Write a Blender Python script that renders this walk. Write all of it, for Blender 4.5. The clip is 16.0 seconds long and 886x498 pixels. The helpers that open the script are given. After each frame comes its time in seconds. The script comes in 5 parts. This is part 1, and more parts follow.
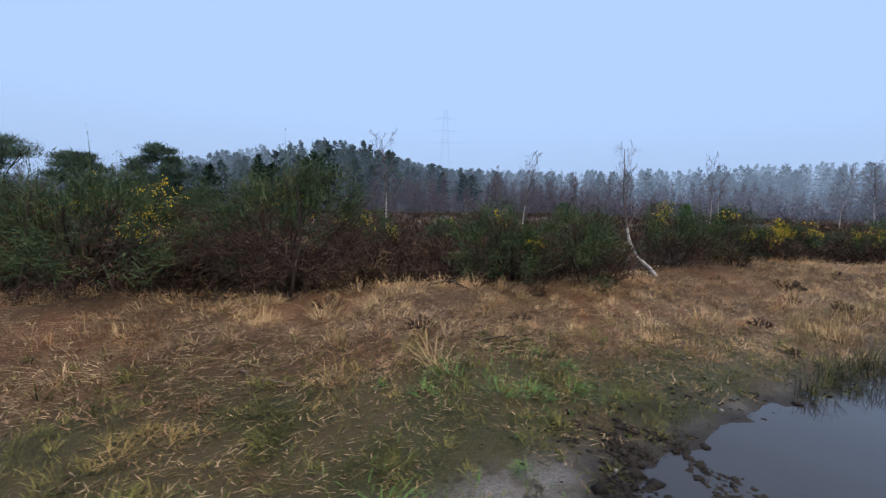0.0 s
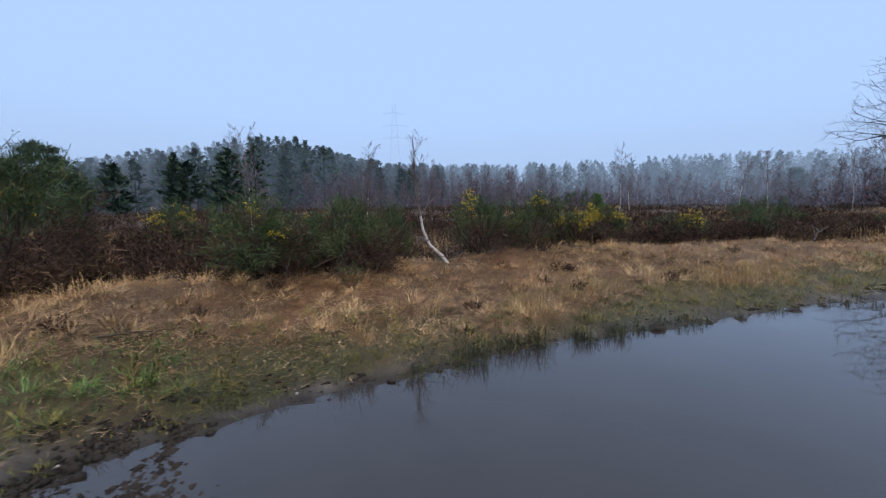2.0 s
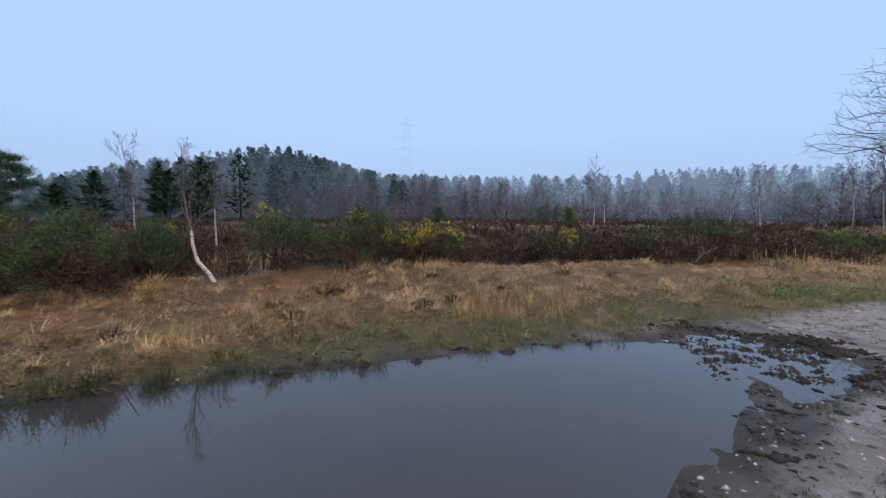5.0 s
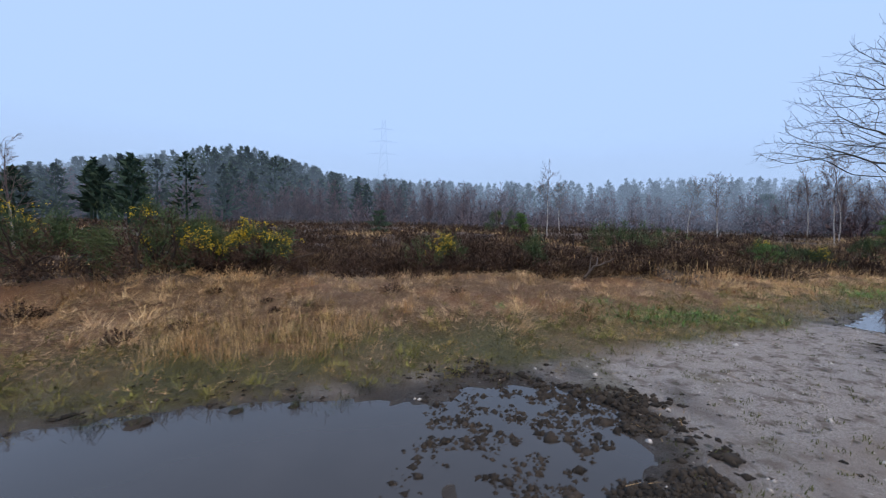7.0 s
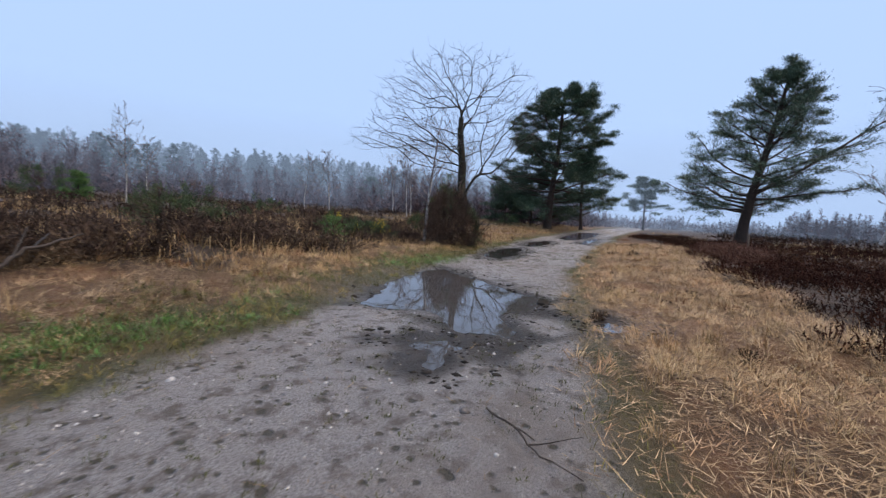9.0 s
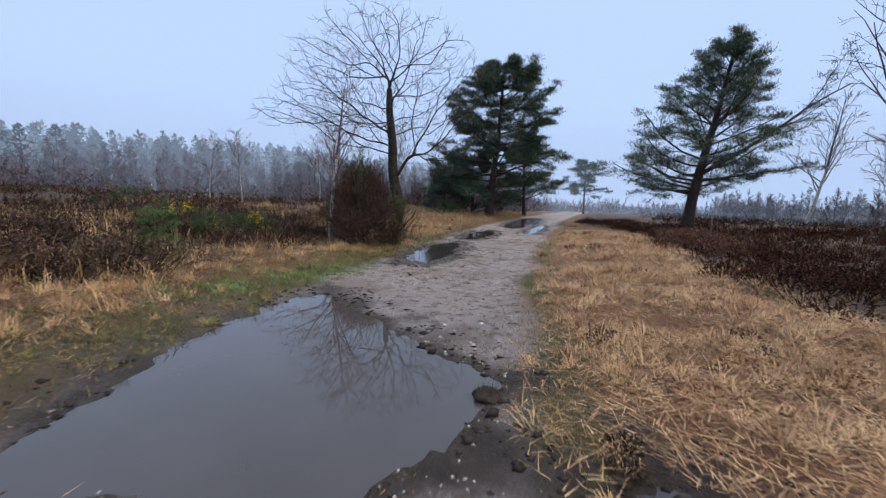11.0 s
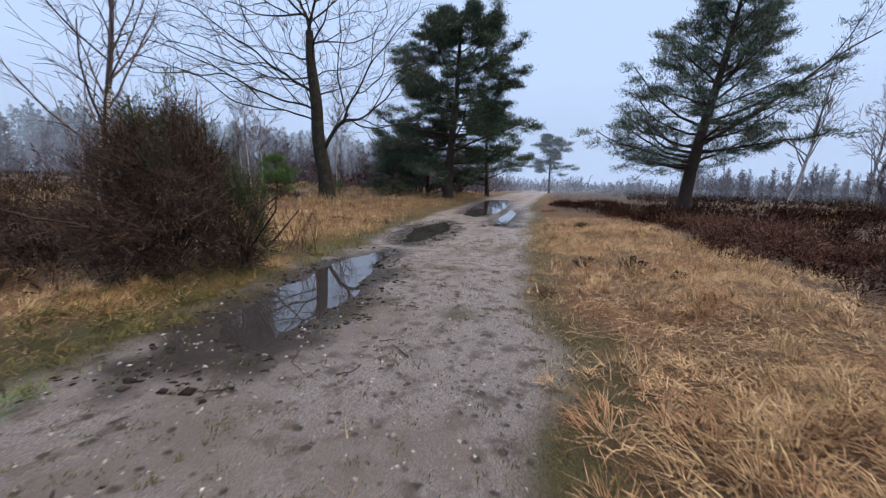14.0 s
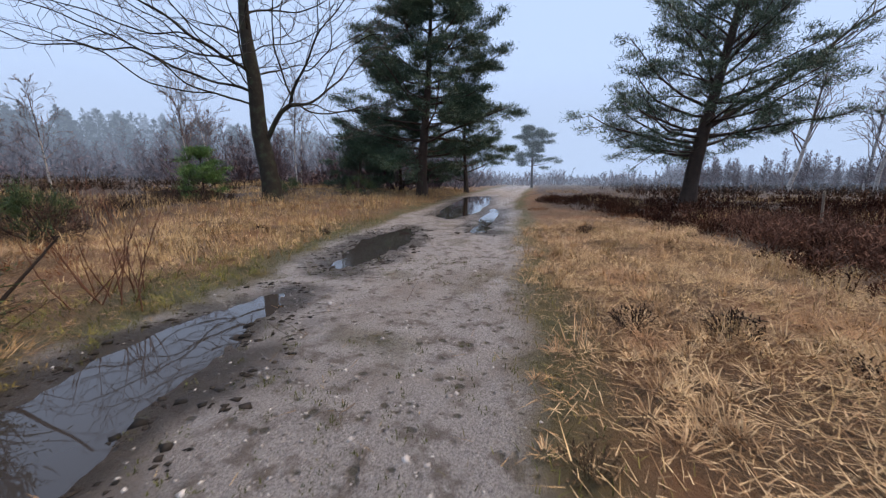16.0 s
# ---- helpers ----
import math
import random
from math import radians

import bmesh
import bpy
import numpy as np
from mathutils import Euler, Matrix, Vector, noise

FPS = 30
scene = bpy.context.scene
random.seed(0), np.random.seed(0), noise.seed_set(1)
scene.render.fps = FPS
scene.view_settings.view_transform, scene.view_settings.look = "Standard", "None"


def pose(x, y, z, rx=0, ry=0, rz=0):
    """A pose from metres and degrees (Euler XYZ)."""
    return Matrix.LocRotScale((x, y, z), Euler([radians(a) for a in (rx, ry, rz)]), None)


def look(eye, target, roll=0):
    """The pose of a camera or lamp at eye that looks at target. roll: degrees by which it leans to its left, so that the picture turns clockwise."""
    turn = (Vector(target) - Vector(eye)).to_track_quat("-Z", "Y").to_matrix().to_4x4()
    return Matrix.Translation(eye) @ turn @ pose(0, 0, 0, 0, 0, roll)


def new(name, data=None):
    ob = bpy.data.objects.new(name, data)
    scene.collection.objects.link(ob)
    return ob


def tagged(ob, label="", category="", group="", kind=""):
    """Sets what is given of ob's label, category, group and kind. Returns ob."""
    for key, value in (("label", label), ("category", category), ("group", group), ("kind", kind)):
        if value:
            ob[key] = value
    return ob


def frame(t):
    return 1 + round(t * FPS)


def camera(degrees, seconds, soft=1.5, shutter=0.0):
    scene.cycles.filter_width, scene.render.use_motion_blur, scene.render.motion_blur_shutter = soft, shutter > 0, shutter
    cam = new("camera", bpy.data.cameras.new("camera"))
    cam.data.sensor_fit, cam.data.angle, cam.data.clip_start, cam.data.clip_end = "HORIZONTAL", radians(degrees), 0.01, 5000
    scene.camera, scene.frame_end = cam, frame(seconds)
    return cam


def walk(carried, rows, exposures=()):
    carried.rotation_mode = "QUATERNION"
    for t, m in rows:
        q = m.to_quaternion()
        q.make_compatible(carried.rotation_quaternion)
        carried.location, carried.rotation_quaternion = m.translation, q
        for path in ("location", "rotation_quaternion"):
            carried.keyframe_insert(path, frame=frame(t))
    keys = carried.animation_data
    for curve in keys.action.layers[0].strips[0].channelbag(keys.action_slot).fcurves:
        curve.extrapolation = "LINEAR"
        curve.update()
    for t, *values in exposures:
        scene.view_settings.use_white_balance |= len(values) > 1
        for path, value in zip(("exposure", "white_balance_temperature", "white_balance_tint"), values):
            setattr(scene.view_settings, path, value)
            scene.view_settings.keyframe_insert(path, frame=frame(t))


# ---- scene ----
cam = camera(95.0, 16.0, soft=1.3, shutter=0.25)
PATH = [
    (0, (-0.4, -0.931, 1.468), (-0.297, 1.059, 1.296), 0.7),
    (0.5, (0.326, -1.024, 1.439), (0.384, 0.969, 1.288), 0.8),
    (1, (1.065, -1.065, 1.412), (1.131, 0.927, 1.253), 0.6),
    (1.5, (1.822, -1.199, 1.409), (1.988, 0.786, 1.23), -0.2),
    (2, (2.579, -1.18, 1.387), (2.873, 0.789, 1.191), -1.0),
    (2.5, (3.272, -1.168, 1.395), (3.542, 0.805, 1.214), -1.4),
    (3, (3.952, -1.189, 1.391), (4.164, 0.792, 1.213), -1.2),
    (3.5, (4.657, -1.268, 1.408), (4.845, 0.716, 1.244), -0.4),
    (4, (5.368, -1.205, 1.429), (5.553, 0.78, 1.274), -0.1),
    (4.2, (5.645, -1.186, 1.434), (5.828, 0.8, 1.276), -0.0),
    (6.3, (8.652, -0.185, 1.344), (8.927, 1.793, 1.24), 0.5),
    (6.5, (8.944, -0.057, 1.338), (9.228, 1.92, 1.227), 0.8),
    (7, (9.567, 0.315, 1.36), (9.852, 2.291, 1.249), 0.8),
    (7.5, (10.265, 0.651, 1.397), (10.553, 2.627, 1.292), 1.1),
    (8, (11.009, 0.987, 1.331), (11.768, 2.834, 1.228), 1.6),
    (8.5, (11.803, 1.232, 1.279), (13.234, 2.626, 1.174), 2.5),
    (9, (12.482, 1.484, 1.254), (14.135, 2.596, 1.071), 2.9),
    (9.5, (13.18, 1.718, 1.276), (14.925, 2.671, 1.055), 2.2),
    (9.7, (13.48, 1.82, 1.277), (15.237, 2.748, 1.054), 2.2),
    (11.8, (17.171, 3.258, 1.267), (18.967, 4.097, 1.001), 1.4),
    (12, (17.505, 3.4, 1.254), (19.303, 4.23, 0.971), 1.2),
    (12.5, (18.355, 3.625, 1.259), (20.158, 4.434, 0.946), 1.0),
    (13, (19.219, 3.868, 1.262), (21.032, 4.648, 0.939), 1.0),
    (13.5, (20.046, 4.043, 1.266), (21.884, 4.762, 0.939), 1.3),
    (14, (20.876, 4.285, 1.284), (22.723, 4.98, 0.956), 1.2),
    (14.5, (21.647, 4.436, 1.271), (23.5, 5.11, 0.938), 1.1),
    (15, (22.459, 4.622, 1.245), (24.317, 5.282, 0.91), 1.0),
    (15.5, (23.253, 4.769, 1.229), (25.121, 5.397, 0.885), 0.5),
    (16, (23.838, 4.876, 1.233), (25.709, 5.492, 0.888), 0.0),
]
walk(cam, [(t, look(eye, aim, roll)) for t, eye, aim, roll in PATH], exposures=[(0, 0.68, 6500, 10), (4, 0.70, 6500, 10), (8, 0.74, 6600, 11), (12, 0.82, 7000, 13), (16, 0.86, 7200, 14)])

# ---- world and light: low grey overcast with mist ----
SKY = (0.31, 0.44, 0.68)
world = bpy.data.worlds.new("overcast")
scene.world = world
world.use_nodes = True
wn = world.node_tree
wn.nodes.clear()
w_sky = wn.nodes.new("ShaderNodeTexSky")
w_sky.sky_type, w_sky.sun_disc = "NISHITA", False
w_sky.sun_elevation, w_sky.sun_rotation = radians(48), radians(150)
w_sky.air_density, w_sky.dust_density = 2.0, 6.0
w_dim = wn.nodes.new("ShaderNodeVectorMath")
w_dim.operation = "SCALE"
w_dim.inputs["Scale"].default_value = 0.05
w_mix = wn.nodes.new("ShaderNodeMix")
w_mix.data_type = "RGBA"
w_mix.inputs["Factor"].default_value = 0.9
w_mix.inputs[7].default_value = (*SKY, 1)
w_bg = wn.nodes.new("ShaderNodeBackground")
w_out = wn.nodes.new("ShaderNodeOutputWorld")
wn.links.new(w_sky.outputs[0], w_dim.inputs[0])
wn.links.new(w_dim.outputs[0], w_mix.inputs[6])
wn.links.new(w_mix.outputs[2], w_bg.inputs["Color"])
wn.links.new(w_bg.outputs[0], w_out.inputs[0])
sun_data = bpy.data.lights.new("sun", "SUN")
sun_data.energy, sun_data.angle, sun_data.color = 1.5, radians(60), (1.0, 0.74, 0.46)
sun = new("sun", sun_data)
sun.matrix_world = look((0, 0, 60), (-10, 22, 0))

# ---- materials ----


def nodes_of(name):
    m = bpy.data.materials.new(name)
    m.use_nodes = True
    t = m.node_tree
    return m, t, t.nodes["Principled BSDF"]


def put_in(t, kind, **values):
    n = t.nodes.new(kind)
    for k, v in values.items():
        n.inputs[k].default_value = v
    return n


def mixed(t, fac, a, b):
    """A colour mix; fac, a and b are sockets or values."""
    n = t.nodes.new("ShaderNodeMix")
    n.data_type = "RGBA"
    for i, v in ((0, fac), (6, a), (7, b)):
        if isinstance(v, bpy.types.NodeSocket):
            t.links.new(v, n.inputs[i])
        else:
            n.inputs[i].default_value = (*v, 1) if isinstance(v, tuple) else v
    return n.outputs[2]


def ramp(t, fac, lo, hi):
    n = t.nodes.new("ShaderNodeMapRange")
    n.inputs[1].default_value, n.inputs[2].default_value = lo, hi
    t.links.new(fac, n.inputs[0])
    return n.outputs[0]


def fine_noise(t, scale, detail=4.0, rough=0.6, world_space=False):
    n = put_in(t, "ShaderNodeTexNoise", Scale=scale, Detail=detail, Roughness=rough)
    if world_space:
        g = t.nodes.new("ShaderNodeNewGeometry")
        t.links.new(g.outputs["Position"], n.inputs["Vector"])
    else:
        c = t.nodes.new("ShaderNodeTexCoord")
        t.links.new(c.outputs["Object"], n.inputs["Vector"])
    return n.outputs["Fac"]


def stuff_mat(name, low, high, rough=0.75, scale=3.0, wide=(0.3, 0.7), bump=0.0, bump_scale=60.0, third=None, spec=0.3, clump=0.0):
    """Two colours by island, a broad noise over them, and an optional third colour in patches."""
    m, t, p = nodes_of(name)
    g = t.nodes.new("ShaderNodeNewGeometry")
    n1 = fine_noise(t, scale, world_space=True)
    col = mixed(t, g.outputs["Random Per Island"], low, high)
    if third:
        col = mixed(t, ramp(t, n1, 0.5, 0.66), col, third)
    shade = ramp(t, n1, wide[0] - 0.35, wide[1] - 0.08)
    col = mixed(t, shade, tuple(c * 0.6 for c in low), col)
    if clump:
        col = mixed(t, ramp(t, fine_noise(t, clump, 3.0, 0.6, True), 0.34, 0.60), tuple(c * 0.62 for c in low), col)
    t.links.new(col, p.inputs["Base Color"])
    p.inputs["Roughness"].default_value = rough
    p.inputs["Specular IOR Level"].default_value = spec
    if bump:
        b = put_in(t, "ShaderNodeBump", Strength=bump, Distance=0.02)
        t.links.new(fine_noise(t, bump_scale), b.inputs["Height"])
        t.links.new(b.outputs[0], p.inputs["Normal"])
    return m


M_STRAW = stuff_mat("straw", (0.27, 0.150, 0.074), (1.0, 0.76, 0.44), 0.6, 1.1, third=(0.42, 0.235, 0.125), spec=0.2, clump=5.0)
M_PALE = stuff_mat("pale_straw", (0.36, 0.235, 0.110), (0.88, 0.66, 0.35), 0.6, 1.5, third=(0.46, 0.25, 0.11), spec=0.2, clump=4.0)
M_GREEN = stuff_mat("green_grass", (0.075, 0.080, 0.020), (0.34, 0.32, 0.085), 0.6, 1.3, third=(0.36, 0.25, 0.09), spec=0.2, clump=6.0)
M_LUSH = stuff_mat("lush_grass", (0.075, 0.165, 0.03), (0.170, 0.36, 0.065), 0.45, 2.0, spec=0.45)
M_HEATHER = stuff_mat("heather", (0.040, 0.027, 0.021), (0.185, 0.120, 0.088), 0.9, 0.7, third=(0.19, 0.13, 0.075), spec=0.12, clump=2.2)
M_RUSSET = stuff_mat("russet_heather", (0.028, 0.012, 0.008), (0.130, 0.050, 0.030), 0.95, 0.6, third=(0.125, 0.066, 0.035), spec=0.1, clump=2.2)
M_BRACKEN = stuff_mat("bracken", (0.16, 0.060, 0.025), (0.30, 0.13, 0.055), 0.8, 2.0)
M_BARK = stuff_mat("oak_bark", (0.028, 0.024, 0.020), (0.055, 0.046, 0.036), 0.95, 4.0, bump=0.9, bump_scale=14, third=(0.05, 0.058, 0.036), spec=0.15)
M_PINEBARK = stuff_mat("pine_bark", (0.040, 0.030, 0.025), (0.085, 0.055, 0.040), 0.9, 5.0, bump=0.9, bump_scale=12)
M_OAKTWIG = stuff_mat("oak_twigs", (0.045, 0.040, 0.036), (0.115, 0.100, 0.088), 0.9, 2.0)
M_TWIG = stuff_mat("dark_twigs", (0.035, 0.026, 0.021), (0.085, 0.058, 0.044), 0.85, 2.0)
M_REDTWIG = stuff_mat("red_brown_twigs", (0.10, 0.045, 0.028), (0.20, 0.09, 0.055), 0.75, 2.0)
M_BIRCHTWIG = stuff_mat("birch_twigs", (0.10, 0.075, 0.070), (0.21, 0.16, 0.15), 0.8, 2.0)
M_NEEDLE = stuff_mat("pine_needles", (0.026, 0.056, 0.032), (0.072, 0.122, 0.066), 0.55, 0.8, spec=0.4)
M_NEEDLE2 = stuff_mat("open_pine_needles", (0.040, 0.072, 0.042), (0.105, 0.155, 0.090), 0.55, 0.8, spec=0.4)
M_SAPLING = stuff_mat("young_pine_needles", (0.06, 0.13, 0.03), (0.13, 0.23, 0.06), 0.55, 2.0)
M_GORSE = stuff_mat("gorse_spines", (0.026, 0.052, 0.022), (0.105, 0.160, 0.055), 0.6, 2.5, third=(0.10, 0.115, 0.045))
M_GORSEDEAD = stuff_mat("dead_gorse", (0.040, 0.024, 0.018), (0.145, 0.092, 0.064), 0.85, 2.5)
M_FLOWER = stuff_mat("gorse_flowers", (0.70, 0.46, 0.01), (0.90, 0.68, 0.04), 0.5, 6.0)
M_STONE = stuff_mat("flint_stones", (0.12, 0.105, 0.095), (0.62, 0.59, 0.56), 0.45, 3.0, spec=0.5)
M_MUD = stuff_mat("wet_mud_clods", (0.014, 0.012, 0.010), (0.045, 0.037, 0.030), 0.75, 3.0, spec=0.2)
M_MOSS = stuff_mat("moss", (0.06, 0.07, 0.02), (0.13, 0.13, 0.045), 0.8, 4.0)
M_DEADWOOD = stuff_mat("dead_wood", (0.16, 0.12, 0.085), (0.26, 0.20, 0.15), 0.85, 6.0, bump=0.6, bump_scale=40)
M_WETWOOD = stuff_mat("wet_dark_wood", (0.035, 0.026, 0.02), (0.07, 0.05, 0.038), 0.5, 6.0)
M_RUSH = stuff_mat("rushes", (0.022, 0.030, 0.012), (0.07, 0.075, 0.03), 0.5, 4.0)
M_FARPINE = stuff_mat("far_pine", (0.016, 0.036, 0.024), (0.042, 0.078, 0.046), 0.8, 0.08)
M_FARBARE = stuff_mat("far_birch_twigs", (0.072, 0.047, 0.052), (0.155, 0.105, 0.112), 0.85, 0.1)
M_STEEL = stuff_mat("galvanised_steel", (0.20, 0.21, 0.22), (0.26, 0.27, 0.28), 0.6, 1.0)


def birch_bark():
    m, t, p = nodes_of("birch_bark")
    c = t.nodes.new("ShaderNodeTexCoord")
    s = t.nodes.new("ShaderNodeMapping")
    s.inputs["Scale"].default_value = (6, 6, 26)
    t.links.new(c.outputs["Object"], s.inputs["Vector"])
    n = put_in(t, "ShaderNodeTexNoise", Scale=1.0, Detail=4.0)
    t.links.new(s.outputs[0], n.inputs["Vector"])
    col = mixed(t, ramp(t, n.outputs["Fac"], 0.54, 0.62), (0.46, 0.42, 0.385), (0.06, 0.05, 0.045))
    col = mixed(t, ramp(t, fine_noise(t, 2.5), 0.5, 0.7), col, (0.34, 0.29, 0.25))
    t.links.new(col, p.inputs["Base Color"])
    p.inputs["Roughness"].default_value = 0.65
    return m


M_BIRCH = birch_bark()


def water_mat(name, low, high):
    m, t, p = nodes_of(name)
    n = fine_noise(t, 1.6, 3.0, 0.5, True)
    t.links.new(mixed(t, n, low, high), p.inputs["Base Color"])
    p.inputs["Roughness"].default_value = 0.025
    p.inputs["IOR"].default_value = 1.45
    b = put_in(t, "ShaderNodeBump", Strength=0.03, Distance=0.01)
    t.links.new(fine_noise(t, 5.0, 2.0, 0.5, True), b.inputs["Height"])
    t.links.new(b.outputs[0], p.inputs["Normal"])
    return m


M_WATER = water_mat("puddle_water", (0.030, 0.028, 0.028), (0.046, 0.043, 0.043))
M_SHALLOW = water_mat("shallow_water_over_gravel", (0.048, 0.046, 0.046), (0.076, 0.073, 0.072))


# haze painted as see-through emission in a sky tone, thinning with height
def haze_glow_mat(name, thick, low, top, tone):
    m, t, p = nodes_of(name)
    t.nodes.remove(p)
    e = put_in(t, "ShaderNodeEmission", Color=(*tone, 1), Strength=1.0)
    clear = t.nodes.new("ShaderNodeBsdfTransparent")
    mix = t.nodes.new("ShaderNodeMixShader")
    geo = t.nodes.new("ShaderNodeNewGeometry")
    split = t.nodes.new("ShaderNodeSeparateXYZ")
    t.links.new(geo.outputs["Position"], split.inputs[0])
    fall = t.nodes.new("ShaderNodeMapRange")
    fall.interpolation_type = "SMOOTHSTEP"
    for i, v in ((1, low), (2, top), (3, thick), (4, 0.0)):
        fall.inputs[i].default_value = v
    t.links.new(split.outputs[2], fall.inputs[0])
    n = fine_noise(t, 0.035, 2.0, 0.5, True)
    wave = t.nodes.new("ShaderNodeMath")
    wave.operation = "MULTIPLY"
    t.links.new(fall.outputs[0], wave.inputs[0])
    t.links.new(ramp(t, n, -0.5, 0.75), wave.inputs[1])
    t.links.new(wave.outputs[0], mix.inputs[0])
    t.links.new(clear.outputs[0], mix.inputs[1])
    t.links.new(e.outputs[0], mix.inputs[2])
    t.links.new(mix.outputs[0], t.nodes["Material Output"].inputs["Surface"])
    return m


def attr(t, name):
    n = t.nodes.new("ShaderNodeAttribute")
    n.attribute_name = name
    return n.outputs["Fac"]


def ground_mat():
    m, t, p = nodes_of("heath_ground")
    big, mid = fine_noise(t, 0.7, 4.0, 0.6, True), fine_noise(t, 5.0, 5.0, 0.65, True)
    grit = fine_noise(t, 70.0, 4.0, 0.7, True)
    v = put_in(t, "ShaderNodeTexVoronoi", Scale=55.0)
    g = t.nodes.new("ShaderNodeNewGeometry")
    t.links.new(g.outputs["Position"], v.inputs["Vector"])
    gravel = mixed(t, ramp(t, grit, 0.3, 0.7), (0.15, 0.135, 0.128), (0.54, 0.51, 0.495))
    gravel = mixed(t, ramp(t, v.outputs["Distance"], 0.34, 0.12), gravel, (0.46, 0.44, 0.42))
    gravel = mixed(t, ramp(t, mid, 0.50, 0.62), gravel, (0.17, 0.145, 0.125))
    gravel = mixed(t, ramp(t, big, 0.52, 0.68), gravel, (0.27, 0.235, 0.21))
    tread = put_in(t, "ShaderNodeTexVoronoi", Scale=9.0)
    t.links.new(g.outputs["Position"], tread.inputs["Vector"])
    pit = t.nodes.new("ShaderNodeMath")
    pit.operation = "ADD"
    t.links.new(tread.outputs["Distance"], pit.inputs[0])
    t.links.new(ramp(t, mid, 1.0, 0.0), pit.inputs[1])
    dent = ramp(t, pit.outputs[0], 0.74, 0.60)
    gravel = mixed(t, dent, gravel, (0.105, 0.092, 0.068))
    mud = mixed(t, ramp(t, mid, 0.35, 0.65), (0.028, 0.023, 0.019), (0.085, 0.070, 0.056))
    straw = mixed(t, ramp(t, grit, 0.3, 0.7), (0.045, 0.027, 0.014), (0.24, 0.14, 0.065))
    straw = mixed(t, ramp(t, big, 0.48, 0.62), straw, (0.20, 0.10, 0.045))
    turf = mixed(t, ramp(t, grit, 0.3, 0.7), (0.03, 0.030, 0.012), (0.14, 0.135, 0.045))
    turf = mixed(t, ramp(t, big, 0.45, 0.6), turf, (0.13, 0.10, 0.045))
    peat = mixed(t, ramp(t, mid, 0.35, 0.65), (0.030, 0.020, 0.015), (0.10, 0.065, 0.042))
    col = mixed(t, attr(t, "turf"), gravel, turf)
    col = mixed(t, attr(t, "straw"), col, straw)
    col = mixed(t, attr(t, "heath"), col, peat)
    col = mixed(t, attr(t, "mud"), col, mud)
    t.links.new(col, p.inputs["Base Color"])
    wet = t.nodes.new("ShaderNodeMapRange")
    for i, x in ((1, 0.0), (2, 1.0), (3, 0.75), (4, 0.33)):
        wet.inputs[i].default_value = x
    t.links.new(attr(t, "wet"), wet.inputs[0])
    t.links.new(wet.outputs[0], p.inputs["Roughness"])
    p.inputs["Specular IOR Level"].default_value = 0.38
    add = t.nodes.new("ShaderNodeMath")
    t.links.new(grit, add.inputs[0])
    t.links.new(mid, add.inputs[1])
    sunk = t.nodes.new("ShaderNodeMath")
    sunk.operation = "SUBTRACT"
    t.links.new(add.outputs[0], sunk.inputs[0])
    t.links.new(dent, sunk.inputs[1])
    b = put_in(t, "ShaderNodeBump", Strength=1.0, Distance=0.05)
    t.links.new(sunk.outputs[0], b.inputs["Height"])
    t.links.new(b.outputs[0], p.inputs["Normal"])
    return m


M_GROUND = ground_mat()

# ---- mesh tools ----


def tri_mesh(name, verts, faces):
    """A mesh from arrays of corners and equal-sided faces."""
    me = bpy.data.meshes.new(name)
    k = faces.shape[1]
    me.vertices.add(len(verts))
    me.vertices.foreach_set("co", np.ascontiguousarray(verts, dtype=np.float32).ravel())
    me.loops.add(faces.size)
    me.loops.foreach_set("vertex_index", np.ascontiguousarray(faces, dtype=np.int32).ravel())
    me.polygons.add(len(faces))
    me.polygons.foreach_set("loop_start", np.arange(len(faces), dtype=np.int32) * k)
    me.update(calc_edges=True)
    return me


def joined(pieces):
    vs, fs, n = [], [], 0
    for v, f in pieces:
        vs.append(v)
        fs.append(f + n)
        n += len(v)
    return np.concatenate(vs), np.concatenate(fs)


def part(name, mesh, material, parent=None, label="", smooth=False):
    me = mesh if isinstance(mesh, bpy.types.Mesh) else tri_mesh(name, *mesh)
    if not me.materials:
        me.materials.append(material)
    if smooth:
        me.polygons.foreach_set("use_smooth", np.ones(len(me.polygons), dtype=bool))
    ob = new(name, me)
    ob.parent = parent
    if label:
        ob["label"] = label
    return ob


def unit(a):
    return a / np.maximum(np.linalg.norm(a, axis=-1, keepdims=True), 1e-9)


def spikes(rng, at, way, length, width):
    """One thin triangle from each place along its way."""
    n = len(at)
    side = unit(np.cross(way, rng.normal(size=(n, 3)))) * np.reshape(width, (-1, 1)) * 0.5
    v = np.stack([at - side, at + side, at + way * np.reshape(length, (-1, 1))], axis=1).reshape(-1, 3)
    return v, np.arange(3 * n).reshape(-1, 3)


